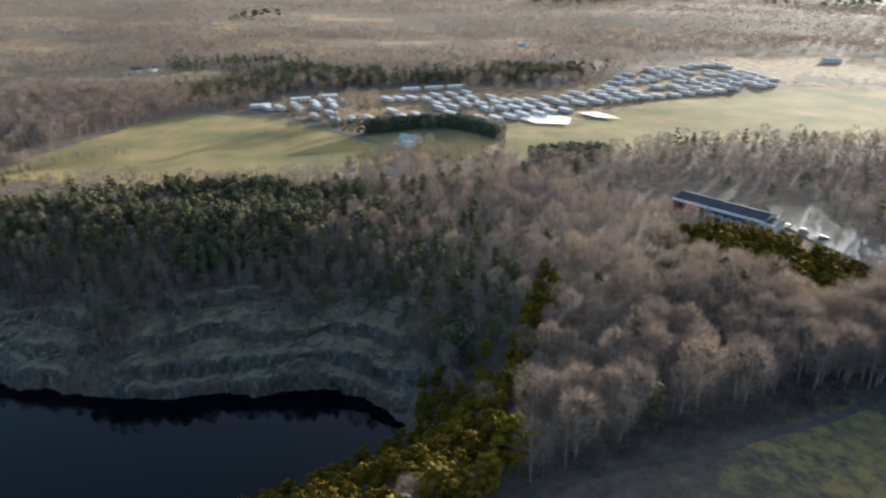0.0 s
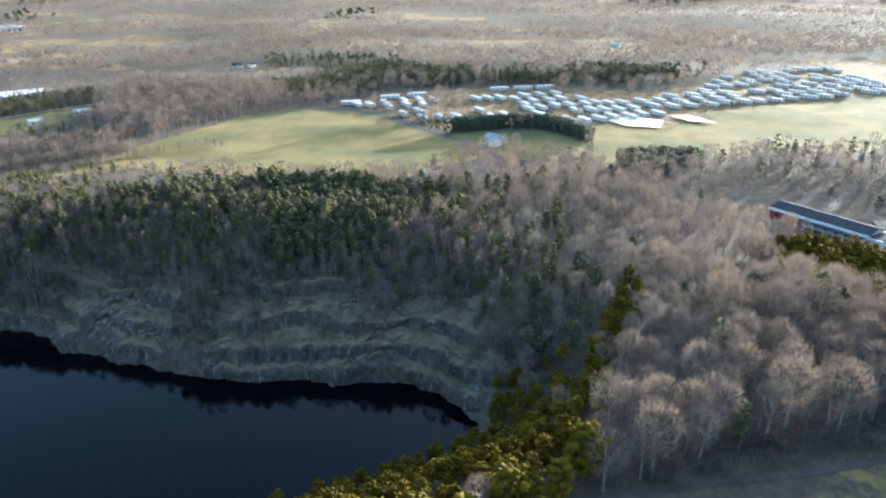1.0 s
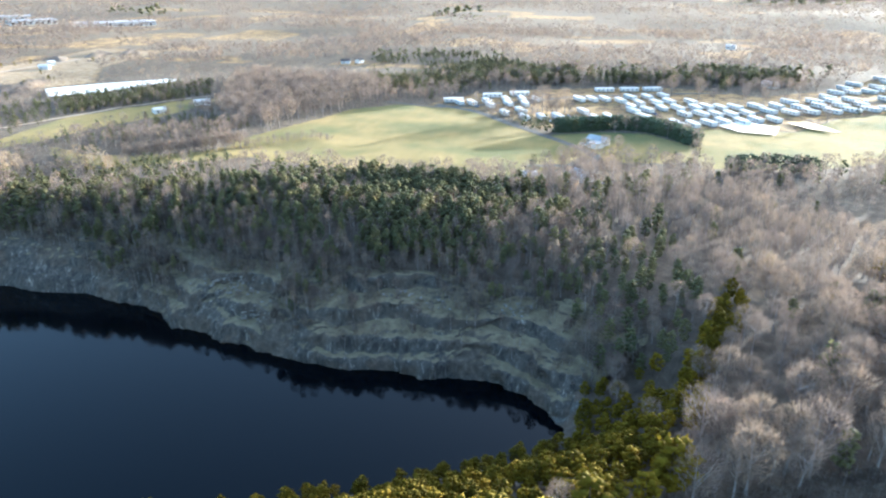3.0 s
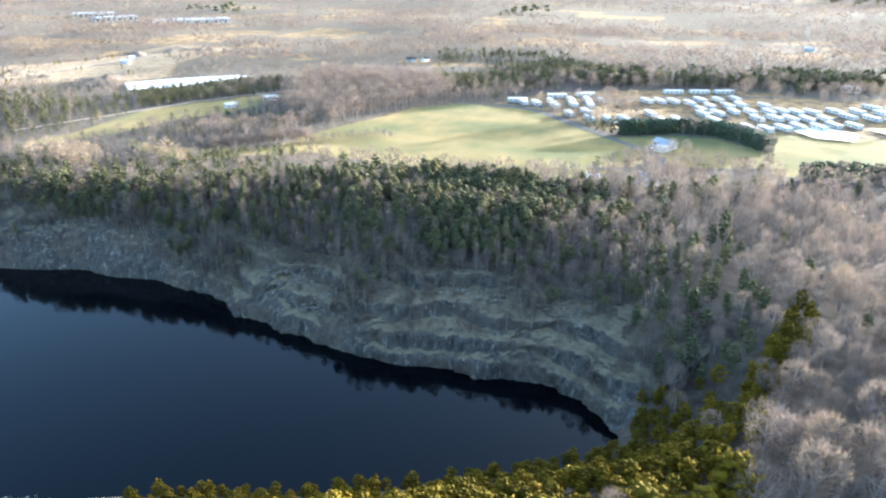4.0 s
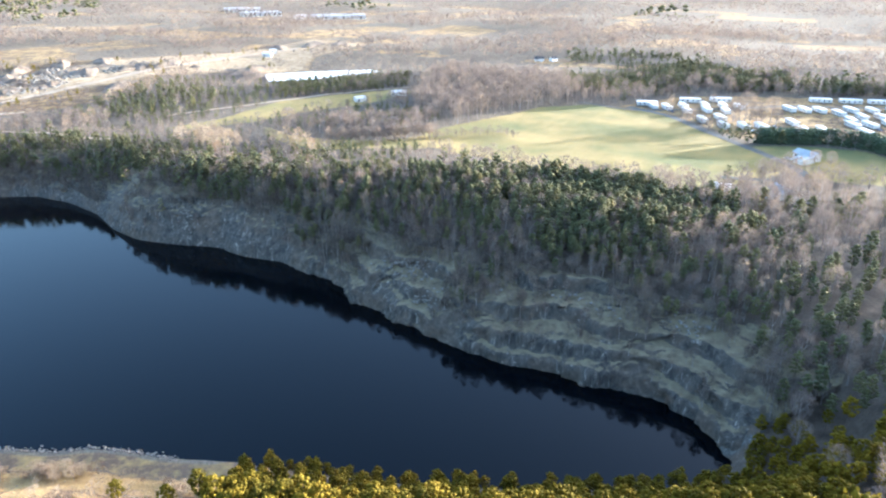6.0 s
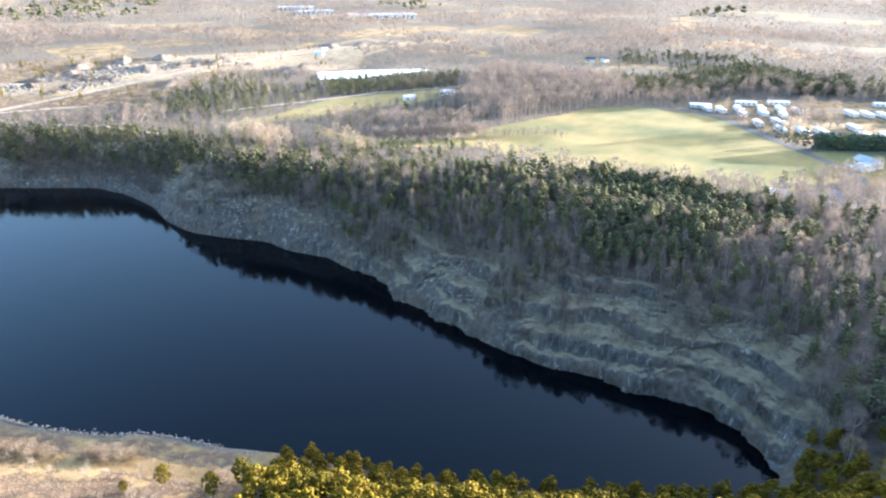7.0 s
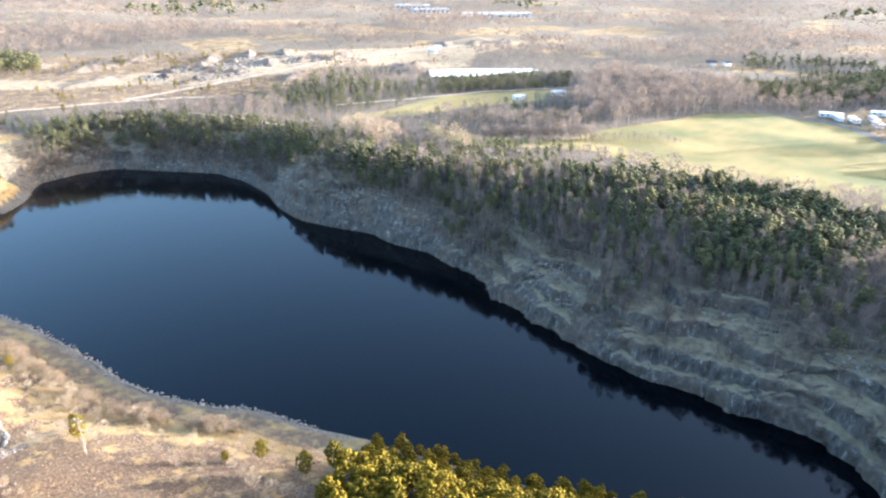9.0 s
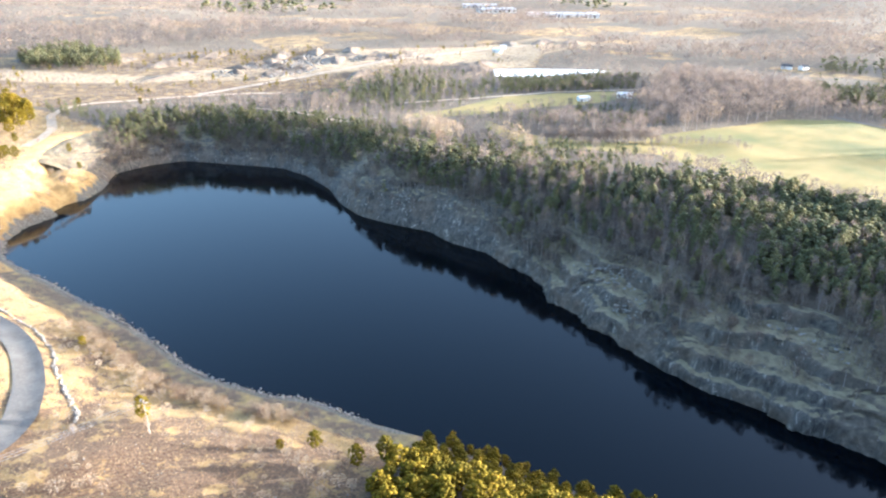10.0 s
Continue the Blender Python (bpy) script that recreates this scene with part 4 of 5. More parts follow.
ribbon("road", [(-160, 545), (-115, 518), (-90, 488), (-66, 464), (-44, 441), (-25, 419), (-15, 400), (-30, 385), (-60, 378)], 6, ASPHALT, "grey lane between the fields and the homes")
ribbon("road", [(-200, 540), (-146, 531), (-100, 560), (-40, 610), (20, 640), (80, 655)], 5, ASPHALT, "lane between the rows of homes")
ribbon("road", [(-60, 495), (-20, 510), (40, 525), (110, 590), (200, 650), (330, 740)], 5, ASPHALT, "lane between the rows of homes")
ribbon("road", ROAD_LINE, 8, ASPHALT, "worn grey access road curving along the quarry bank", lift=0.3)
ribbon("road", HAUL_ROAD, 6, GRAVEL, "pale gravel haul road round the quarry", lift=0.4)
ribbon("road", HAUL_BRANCH, 8, GRAVEL, "broad pale haul road through the quarry works", lift=0.4)
ribbon("road", [(-500, 238), (-480, 245), (-461, 254), (-424, 257), (-402, 268)], 4, GRAVEL, "pale track through the bare wood", lift=0.3)
ribbon("road", [(-440, 330), (-412, 400), (-392, 462), (-360, 516), (-330, 540)], 5, GRAVEL, "pale farm track along the strip of grass", lift=0.3)
ribbon("road", [(196, 200), (178, 236), (166, 262), (160, 284), (166, 314)], 24, ASPHALT, "broad grey parking lot beside the long building", lift=0.3)
ribbon("road", WOOD_TRACK, 2.4, TRACK, "rutted dirt track along the wood's edge", lift=0.15)


# ---- homes ----
def holder_at(name, x, y, yaw, label, category, group=""):
    z = float(land(np.array([x]), np.array([y]))[0])
    t = tagged(new(name), label, category, group)
    t.matrix_basis = pose(x, y, z, 0, 0, yaw)
    return t


def opening_meshes(w, h):
    return bm_mesh("window", box(-w / 2, -0.05, -h / 2, w / 2, 0.05, h / 2), DARK_GLASS)


def mobile_home(length, width, name="mobile_home"):
    t = new(name)
    part("wall", bm_mesh("wall", gabled_box(-length / 2, length / 2, width / 2, 0.7, 3.1, width * 0.035), WHITE_SIDING), t)
    part("skirting", bm_mesh("skirting", box(-length / 2 + 0.1, -width / 2 + 0.1, -0.3, length / 2 - 0.1, width / 2 - 0.1, 0.7), STONE), t)
    part("roof", bm_mesh("roof", gable(-length / 2, length / 2, width / 2, 3.1, width * 0.035 + 0.12, 0.14), WHITE_METAL), t, "white metal roof")
    win = opening_meshes(1.2, 1.1)
    for k in range(4):
        for side in (-1, 1):
            w = part("window", win, t)
            w.location = (-length * 0.38 + length * 0.25 * k, side * width / 2, 2.0)
    d = part("door", bm_mesh("door", box(-0.5, -0.06, -1.0, 0.5, 0.06, 1.0), TRIM_WHITE), t)
    d.location = (length * 0.05, -width / 2, 1.75)
    s = part("steps", bm_mesh("steps", box(-0.8, -1.4, -0.3, 0.8, 0, 0.7), POLE_WOOD), t)
    s.location = (length * 0.05, -width / 2, 0)
    return t


HOME_LABEL = "long white mobile home with a pale metal roof on grass"
single_home = tagged(mobile_home(14.6, 4.1), HOME_LABEL, "mobile home", "homes in the park")
double_home = tagged(mobile_home(15.5, 7.2), "wide white mobile home with a pale metal roof on grass", "mobile home", "homes in the park")
HOME_YAW = -61.0
STREETS = [
    [(-139, 548), (-128, 546), (-118, 556), (-111, 538), (-104, 566), (-99, 549), (-95, 514), (-92, 572), (-86, 553), (-85, 527), (-78, 502), (-80, 574)],
    [(-66, 507), (-55, 511), (-46, 584), (-36, 588), (-39, 537), (-29, 515), (-26, 593), (-19, 522), (-13, 590), (-4, 566)],
    [(-6, 608), (2, 584), (-2, 549), (6, 529), (8, 614), (15, 589), (8, 556), (21, 622), (25, 596), (19, 566), (31, 568), (35, 543)],
    [(42, 598), (44, 573), (47, 548), (28, 509), (39, 507), (50, 514), (53, 580), (57, 550), (63, 578), (68, 552), (74, 582), (60, 524), (73, 526)],
    [(83, 536), (80, 559), (97, 572), (96, 540), (90, 592), (106, 596), (112, 570)],
]


def place_homes():
    r = np.random.default_rng(5)
    sites = [(x, y, HOME_YAW + r.uniform(-5, 5), single_home) for row in STREETS for x, y in row]
    sites += [(x, y, 20 + r.uniform(-3, 3), double_home) for x, y in ((-119, 583), (-98, 596), (-29, 637), (-8, 647), (12, 653), (-146, 556))]
    a, b = np.array((118, 562)), np.array((338, 672))
    for row in range(9):
        for k in range(14):
            p = a + (b - a) * (k + 0.5) / 14 + np.array((-0.10, 1.0)) * (8 + 19.5 * row) + r.normal(0, 1.6, 2)
            if row > 2 and k < row - 1 or r.uniform() < 0.22:
                continue
            if inside(HOME_PARK, p[:1], p[1:])[0]:
                sites.append((float(p[0]), float(p[1]), HOME_YAW + 8 + r.uniform(-6, 6), single_home))
    first = {}
    for x, y, yaw, kind in sites:
        m = pose(x, y, float(land(np.array([x]), np.array([y]))[0]), 0, 0, yaw)
        if kind.name not in first:
            first[kind.name] = True
            kind.matrix_basis = m
        else:
            copy_thing(kind, m)


place_homes()


def house(x, y, yaw, length, width, wall_h, rise, wall_mat, roof_mat, label, wing=None):
    t = holder_at("house", x, y, yaw, label, "house")
    part("wall", bm_mesh("wall", gabled_box(-length / 2, length / 2, width / 2, -0.5, wall_h, rise), wall_mat), t)
    part("roof", bm_mesh("roof", gable(-length / 2, length / 2, width / 2, wall_h, rise + 0.15, 0.2, 0.5), roof_mat), t)
    win = opening_meshes(1.2, 1.3)
    n = max(2, int(length / 3.5))
    for k in range(n):
        for side in (-1, 1):
            if k == n // 2 and side < 0:
                d = part("door", bm_mesh("door", box(-0.5, -0.06, -1.05, 0.5, 0.06, 1.05), TRIM_WHITE), t)
                d.location = (-length / 2 + length * (k + 0.5) / n, -width / 2, 1.05)
                continue
            w = part("window", win, t)
            w.location = (-length / 2 + length * (k + 0.5) / n, side * width / 2, wall_h * 0.55)
    if wing:
        wl, ww, wx = wing
        v = part("wing", bm_mesh("wing", box(wx - ww / 2, -width / 2 - wl, -0.5, wx + ww / 2, -width / 2, wall_h - 0.2), wall_mat), t)
        part("wing_roof", bm_mesh("wing_roof", box(wx - ww / 2 - 0.3, -width / 2 - wl - 0.3, wall_h - 0.2, wx + ww / 2 + 0.3, -width / 2, wall_h + 0.1), roof_mat), v)
    return t


house(-21, 440, -35, 13, 7, 3.0, 2.0, WHITE_SIDING, STONE_ROOF, "white house with a pale grey roof beside the windbreak", (8, 7, 4))
house(-24, 356, -50, 12, 7.5, 3.0, 2.0, WHITE_SIDING, STONE_ROOF, "white farmhouse with a grey roof among bare trees", (6, 6, 3))
house(-52, 350, 10, 10, 6, 2.6, 1.4, WHITE_SIDING, WHITE_METAL, "small pale shed beside the farmhouse")
house(-352, 453, 60, 9, 5.5, 2.8, 1.3, WHITE_SIDING, WHITE_METAL, "white barn with a pale roof on the grass strip")
house(-337, 487, 40, 12, 6, 3.0, 1.4, WHITE_SIDING, WHITE_METAL, "long pale shed beside the farm track")
house(-322, 745, 20, 10, 6, 3.0, 1.8, WHITE_SIDING, GREY_ROOF, "white farm building in the far woods")
house(-308, 752, 70, 8, 6, 3.0, 1.8, WHITE_SIDING, GREY_ROOF, "white house in the far woods")
house(116, 700, -50, 14, 8, 3.5, 2.0, WHITE_SIDING, WHITE_METAL, "pale long building behind the homes")
house(470, 860, -15, 20, 13, 5, 1.0, WHITE_SIDING, WHITE_METAL, "large white hall beyond the field")
house(112, 1010, -10, 12, 8, 4, 2.0, WHITE_SIDING, WHITE_METAL, "white barn in the distant woods")


def long_building():
    """The long low building with a red end, dark roof and white front."""
    t = holder_at("long_building", 128, 298, -50, "long low building with red end wall, dark roof and white fascia", "building")
    part("wall", bm_mesh("wall", gabled_box(-21, 21, 6.5, -0.5, 4.0, 2.0), WHITE_SIDING), t, "white front wall")
    part("end_wall", bm_mesh("end_wall", gabled_box(-21.4, -20.95, 6.5, -0.5, 4.0, 2.0), RED_WALL), t, "red end wall")
    part("front_wall", bm_mesh("front_wall", box(-21.4, -6.9, -0.5, -6, -6.45, 3.6), RED_WALL), t, "red brick front")
    part("roof", bm_mesh("roof", gable(-21.4, 21, 6.5, 4.0, 2.2, 0.25, 0.8), GREY_ROOF), t, "dark shingled roof")
    part("fascia", bm_mesh("fascia", box(-22, -7.6, 3.6, 22, -7.32, 4.7), TRIM_WHITE), t, "white fascia")
    part("canopy", bm_mesh("canopy", box(-8, -10.5, 3.2, 20, -6.5, 3.5), GREY_ROOF), t, "dark canopy roof")
    post = bm_mesh("post", box(-0.12, -0.12, -0.5, 0.12, 0.12, 3.3), TRIM_WHITE)
    for k in range(7):
        p = part("post", post, t)
        p.location = (-7.5 + 4.2 * k, -10.2, 0)
    win = opening_meshes(1.6, 1.4)
    for k in range(9):
        w = part("window", win, t)
        w.location = (-18 + 4.4 * k, -6.95 if k < 3 else -6.5, 1.9)
    end = part("porch", bm_mesh("porch", box(21, -6.0, 0, 26, 3.0, 3.2), WHITE_SIDING), t, "white porch at the gable")
    part("porch_roof", bm_mesh("porch_roof", box(20.8, -6.5, 3.5, 26.5, 3.5, 3.8), GREY_ROOF), end, "dark porch roof")
    part("porch_fascia", bm_mesh("porch_fascia", box(20.8, -6.9, 3.1, 26.9, -6.5, 3.8), TRIM_WHITE), end)


long_building()


# ---- windbreak of evergreens ----
def windbreak():
    r = np.random.default_rng(31)
    for line in ([(-50, 468), (-34, 476), (-19, 483)], [(-13, 487), (0, 488), (12, 484), (24, 472), (32, 459), (38, 448)]):
        P = resampled(line, 1.3)
        P = np.concatenate([P + r.normal(0, 0.7, P.shape) + np.array((0.8, 1.6)) * k for k in (-1, 1)])
        Z = land(P[:, 0], P[:, 1])
        var = [pine_tree(200 + k, 8.5, 3.0, 22, 40, 0.25, 0.02, 1.5) for k in range(3)]
        wood("windbreak", var, np.column_stack([P, Z]), r.uniform(0.9, 1.1, len(P)), PINE_BARK, SPRUCE, "clipped dark evergreen windbreak curving round the field", "hedge", 32)
    P = resampled([(52, 392), (66, 398), (82, 402), (96, 398)], 2.2)
    P = P + r.normal(0, 0.8, P.shape)
    wood("windbreak", [pine_tree(210, 9, 3.0, 20, 30, 0.2, 0.05, 1.3)], np.column_stack([P, land(P[:, 0], P[:, 1])]), r.uniform(0.85, 1.1, len(P)), PINE_BARK, SPRUCE, "dark evergreen belt at the edge of the field", "hedge", 33)


windbreak()


# ---- the dry bank ----
SHRUB_TWIGS = leafy("dry_shrub", [(0.0, (0.32, 0.23, 0.14)), (0.4, (0.48, 0.37, 0.24)), (0.75, (0.27, 0.18, 0.12)), (1.0, (0.55, 0.44, 0.29))], 0.5, 0.4)
SHRUBS = [bare_tree(300 + k, 3.4, w, 150, 0.12, 1) for k, w in enumerate((1.6, 2.0, 1.3, 2.4))]


def scattered(poly, step, seed, keep=1.0):
    r = np.random.default_rng(seed)
    xs, ys = [p[0] for p in poly], [p[1] for p in poly]
    X, Y = np.meshgrid(np.arange(min(xs), max(xs), step), np.arange(min(ys), max(ys), step))
    x = X.ravel() + r.uniform(-0.5, 0.5, X.size) * step
    y = Y.ravel() + r.uniform(-0.5, 0.5, X.size) * step
    k = inside(poly, x, y) & (r.uniform(size=x.size) < keep)
    return x[k], y[k], r




def bank_shrubs():
    x, y, r = scattered(DRY_BANK, 4.0, 61, 0.5)
    d = shore_distance(x, y)
    k = (d > np.where(x < -350, 6, 20)) & (edge_distance(ROAD_LINE, x, y) > 7) & (y > -25) & (smooth_noise(x, y, 13, 31) > np.where(x < -300, -0.2, -0.02))
    x, y = x[k], y[k]
    P = np.column_stack([x, y, land(x, y)])
    wood("shrubs", SHRUBS, P, r.uniform(0.4, 1.1, len(x)), BARK, SHRUB_TWIGS, "dry leafless scrub dotted over the golden bank", "shrubs", 62)
    # taller scrub along the crest above the water
    Q = np.repeat(resampled(SHORE_SOUTH[0:10], 0.6), 2, 0)
    T = np.gradient(Q[::2], axis=0)
    N = np.repeat(np.stack([-T[:, 1], T[:, 0]], 1), 2, 0)
    N /= np.linalg.norm(N, axis=1)[:, None]
    back = np.interp(Q[:, 0], (-250, -180, -130), (17, 21, 26)) + r.normal(0, 3.0, len(Q))
    Q = Q + N * back[:, None] + r.normal(0, 0.8, Q.shape)
    Q = Q[smooth_noise(Q[:, 0], Q[:, 1], 12, 44) > -0.25]
    wood("shrubs", SHRUBS, np.column_stack([Q, land(Q[:, 0], Q[:, 1])]), r.uniform(0.35, 1.15, len(Q)), BARK, SHRUB_TWIGS, "pale dry scrub along the crest of the bank", "shrubs", 63)


bank_shrubs()


def clearing_scrub():
    """Dim brush between the wood's edge and the track, thinning into the grass."""
    r = np.random.default_rng(67)
    P = np.repeat(resampled([(-2, 100), (14, 115), (30, 122), (47, 129), (65, 137), (88, 144), (108, 156)], 1.6), 5, 0)
    P = P + np.column_stack([r.normal(0, 2.5, len(P)), r.normal(1.5, 3.0, len(P))])
    k = edge_distance(WOOD_TRACK, P[:, 0], P[:, 1]) > 2.2
    P = P[k]
    wood("brush", SHRUBS, np.column_stack([P, land(P[:, 0], P[:, 1])]), r.uniform(0.35, 1.3, len(P)), BARK, BRUSH_TWIGS, "dull leafless brush along the wood's edge beside the track", "brush", 68)
    x, y, r = scattered(CLEARING, 5.0, 69, 0.35)
    k = (smooth_noise(x, y, 14, 33) > 0.05) & (edge_distance(WOOD_TRACK, x, y) > 3)
    wood("shrubs", SHRUBS, np.column_stack([x[k], y[k], land(x[k], y[k])]), r.uniform(0.2, 0.6, k.sum()), BARK, BRUSH_TWIGS, "low bushes scattered over the rough grass clearing", "shrubs", 70)


clearing_scrub()


def grass_tufts():
    """Clumps of dry grass on the sunlit bank."""
    x, y, r = scattered([(-100, 60), (-130, 98), (-207, 58), (-312, 40), (-330, 10), (-150, -20), (-100, 10)], 1.15, 64, 0.85)
    d = shore_distance(x, y)
    k = (d > 9) & (edge_distance(ROAD_LINE, x, y) > 5.5) & ~(inside(HEATH, x, y) & (r.uniform(size=len(x)) < 0.75))
    x, y = x[k], y[k]
    z = land(x, y)
    n = len(x)
    a = r.uniform(0, 6.28, n)
    h, w = r.uniform(0.25, 0.8, n), r.uniform(0.12, 0.3, n)
    V, F = [], []
    for j in range(3):
        b = a + 2.09 * j
        p = np.column_stack([x, y, z - 0.1])
        e = np.column_stack([np.cos(b) * w, np.sin(b) * w, 0 * w])
        V += [p - e * 0.5, p + e * 0.5, p + np.column_stack([np.cos(b + 1) * w * 0.5, np.sin(b + 1) * w * 0.5, h])]
    V = np.stack(V, 1).reshape(-1, 3)
    F = np.arange(len(V)).reshape(-1, 3)
    me = mesh_np("dry_grass", V, F, DRY_GRASS, {"shade": np.repeat(r.uniform(size=n), 9)})
    tagged(new("dry_grass", me), "tufts of dry golden grass on the bank", "grass", kind="stuff")


grass_tufts()


def bank_stones():
    x, y, r = scattered([(-100, 60), (-150, 86), (-215, 50), (-240, 20), (-130, -10), (-90, 20)], 3.2, 66, 0.25)
    k = (shore_distance(x, y) > 16) & (edge_distance(ROAD_LINE, x, y) > 6)
    x, y = x[k], y[k]
    stones("loose_stones", np.column_stack([x, y, land(x, y)]), r.uniform(0.1, 0.32, len(x)), "loose pale stones in the dry grass", "stones")


bank_stones()


def stone_wall(line, label, seed):
    """A row of piled boulders beside the road, stone by stone."""
    r = np.random.default_rng(seed)
    t = tagged(new("stone_wall"), label, "wall")
    shapes = [mesh_np("stone", v, f, STONE) for _, (v, f) in STONES]
    P = resampled(line, 0.6)
    for k, (x, y) in enumerate(P[:230]):
        s = part("stone", shapes[k % 5], t)
        x, y = x + r.normal(0, 0.3), y + r.normal(0, 0.3)
        q = r.uniform(0.3, 0.75)
        s.matrix_basis = pose(x, y, float(land(np.array([x]), np.array([y]))[0]) + q * 0.3, 0, 0, r.uniform(0, 360)) @ Matrix.Scale(q, 4)


stone_wall([(-275, 20), (-261, 25.5), (-248, 29.5), (-227, 30.5), (-208, 27.5), (-190, 26.5), (-178, 26), (-168, 22.5)], "rough wall of piled pale boulders beside the road", 71)


def bank_pines():
    spots = [(-225, 39, 0.34), (-126, 67, 0.45), (-131, 60, 0.30), (-162, 38, 0.62), (-450, 60, 0.7), (-449, 66, 0.6), (-456, 63, 0.65), (-463, 97, 0.5), (-442, 96, 0.4), (-484, 73, 0.5), (-527, 84, 1.3), (-533, 78, 1.45), (-536, 92, 1.35), (-542, 86, 1.5), (-545, 75, 1.2), (-551, 94, 1.3), (-556, 84, 1.4), (-520, 66, 1.1), (-530, 60, 1.25), (-541, 66, 1.3), (-514, 76, 0.9), (-550, 62, 1.35), (-560, 70, 1.3),
             (-604, 100, 0.75), (-620, 92, 0.85), (-640, 98, 0.8), (-591, 137, 0.6), (-559, 173, 0.5), (-112, 70, 0.55), (-109, 76, 0.6)]
    P = [(x, y, float(land(np.array([x]), np.array([y]))[0])) for x, y, _ in spots]
    single_trees("pine_tree", NEAR_PINE, P, [s for _, _, s in spots], PINE_BARK, NEEDLES, "lone yellow-green pine on the dry grassy bank", "tree", "pines on the bank")


bank_pines()


def utility_pole(x, y, yaw, label, arm=True):
    t = holder_at("utility_pole", x, y, yaw, label, "utility pole", "utility poles")
    v, f = tube([(0, 0, -0.8), (0, 0, 5), (0, 0, 10.5)], (0.19, 0.16, 0.12), 8)
    part("pole", mesh_np("pole", v, f, POLE_WOOD), t)
    c = part("crossarm", bm_mesh("crossarm", box(-1.2, -0.07, 9.5, 1.2, 0.07, 9.7), POLE_WOOD), t)
    ins = bm_mesh("insulator", box(-0.06, -0.06, 9.7, 0.06, 0.06, 9.95), TRIM_WHITE)
    for k in (-1.05, 0.0, 1.05):
        part("insulator", ins, c).location = (k, 0, 0)
    return t


def wires(a, b, label):
    """Three sagging wires from pole to pole."""
    t = tagged(new("power_line"), label, "wire")
    a, b = np.array(a, dtype=float), np.array(b, dtype=float)
    side = np.array((-(b - a)[1], (b - a)[0], 0))
    side /= np.linalg.norm(side)
    for k in (-1.05, 0.0, 1.05):
        pts = []
        for i in range(17):
            f = i / 16
            p = a + (b - a) * f + side * k
            p[2] -= 4 * f * (1 - f) * 1.6
            pts.append(tuple(p))
        v, f = tube(pts, [0.07] * 17, 4)
        part("wire", mesh_np("wire", v, f, WIRE), t)


utility_pole(-155, 37, 20, "weathered wooden utility pole on the dry bank")
utility_pole(-150, -32, 0, "weathered wooden utility pole beside the road")
wires((-155, 37, float(land(np.array([-155.0]), np.array([37.0]))[0]) + 9.9), (-150, -32, float(land(np.array([-150.0]), np.array([-32.0]))[0]) + 9.9), "three sagging wires between utility poles")
utility_pole(-310, 520, 40, "distant utility pole beside the farm track")
utility_pole(-244, 420, 40, "distant utility pole at the field edge")


# ---- vehicles ----
PAINT = [material("car_paint", varied(p, tuple(min(1, v * 1.15) for v in p), 0.6), 0.3) for p in ((0.75, 0.75, 0.74), (0.30, 0.31, 0.33), (0.35, 0.05, 0.04), (0.06, 0.08, 0.16))]
TYRE = material("tyre_rubber", varied((0.02, 0.02, 0.02), (0.035, 0.035, 0.035), 3), 0.9)


def car(kind):
    """Saloon or pickup, 4.6 m long, nose to +x."""
    t = new("car")
    bm = box(-2.3, -0.9, 0.35, 2.3, 0.9, 0.95)
    bmesh.ops.bevel(bm, geom=list(bm.edges), offset=0.12, segments=1, affect='EDGES')
    part("body", bm_mesh("body", bm, PAINT[kind]), t)
    bm = bmesh.new()
    lo = [(-1.5, -0.82, 0.95), (1.2, -0.82, 0.95), (1.2, 0.82, 0.95), (-1.5, 0.82, 0.95)]
    hi = [(-1.0, -0.66, 1.48), (0.5, -0.66, 1.48), (0.5, 0.66, 1.48), (-1.0, 0.66, 1.48)]
    vs = [bm.verts.new(p) for p in lo + hi]
    for f in ((0, 1, 5, 4), (1, 2, 6, 5), (2, 3, 7, 6), (3, 0, 4, 7), (4, 5, 6, 7)):
        bm.faces.new([vs[i] for i in f])
    part("cabin", bm_mesh("cabin", bm, DARK_GLASS), t, "dark glazed cabin")
    part("roof", bm_mesh("roof", box(-1.02, -0.67, 1.48, 0.52, 0.67, 1.52), PAINT[kind]), t)
    bm = bmesh.new()
    bmesh.ops.create_cone(bm, cap_ends=True, segments=12, radius1=0.33, radius2=0.33, depth=0.22, matrix=Matrix.Rotation(radians(90), 4, 'X'))
    wheel = bm_mesh("wheel", bm, TYRE)
    for x in (-1.45, 1.45):
        for y in (-0.82, 0.82):
            part("wheel", wheel, t).location = (x, y, 0.33)
    return t


def park_cars():
    r = np.random.default_rng(44)
    names = ("white", "grey", "red", "dark blue")
    makes = [tagged(car(k), "small %s car parked on open ground" % names[k], "car", "parked cars") for k in range(4)]
    spots = [(150, 282), (154, 276), (147, 290), (158, 268), (-60, 500), (-48, 520), (-20, 505), (14, 545), (40, 560), (66, 565), (-90, 536), (-122, 536), (-30, 434), (-14, 350), (90, 555), (130, 590), (180, 640), (230, 670)]
    for k, (x, y) in enumerate(spots):
        m = pose(x, y, float(land(np.array([x]), np.array([y]))[0]) + 0.02, 0, 0, r.uniform(0, 360))
        if k < 4:
            makes[k].matrix_basis = m
        else:
            copy_thing(makes[k % 4], m)


park_cars()


# ---- brush on the ledges ----


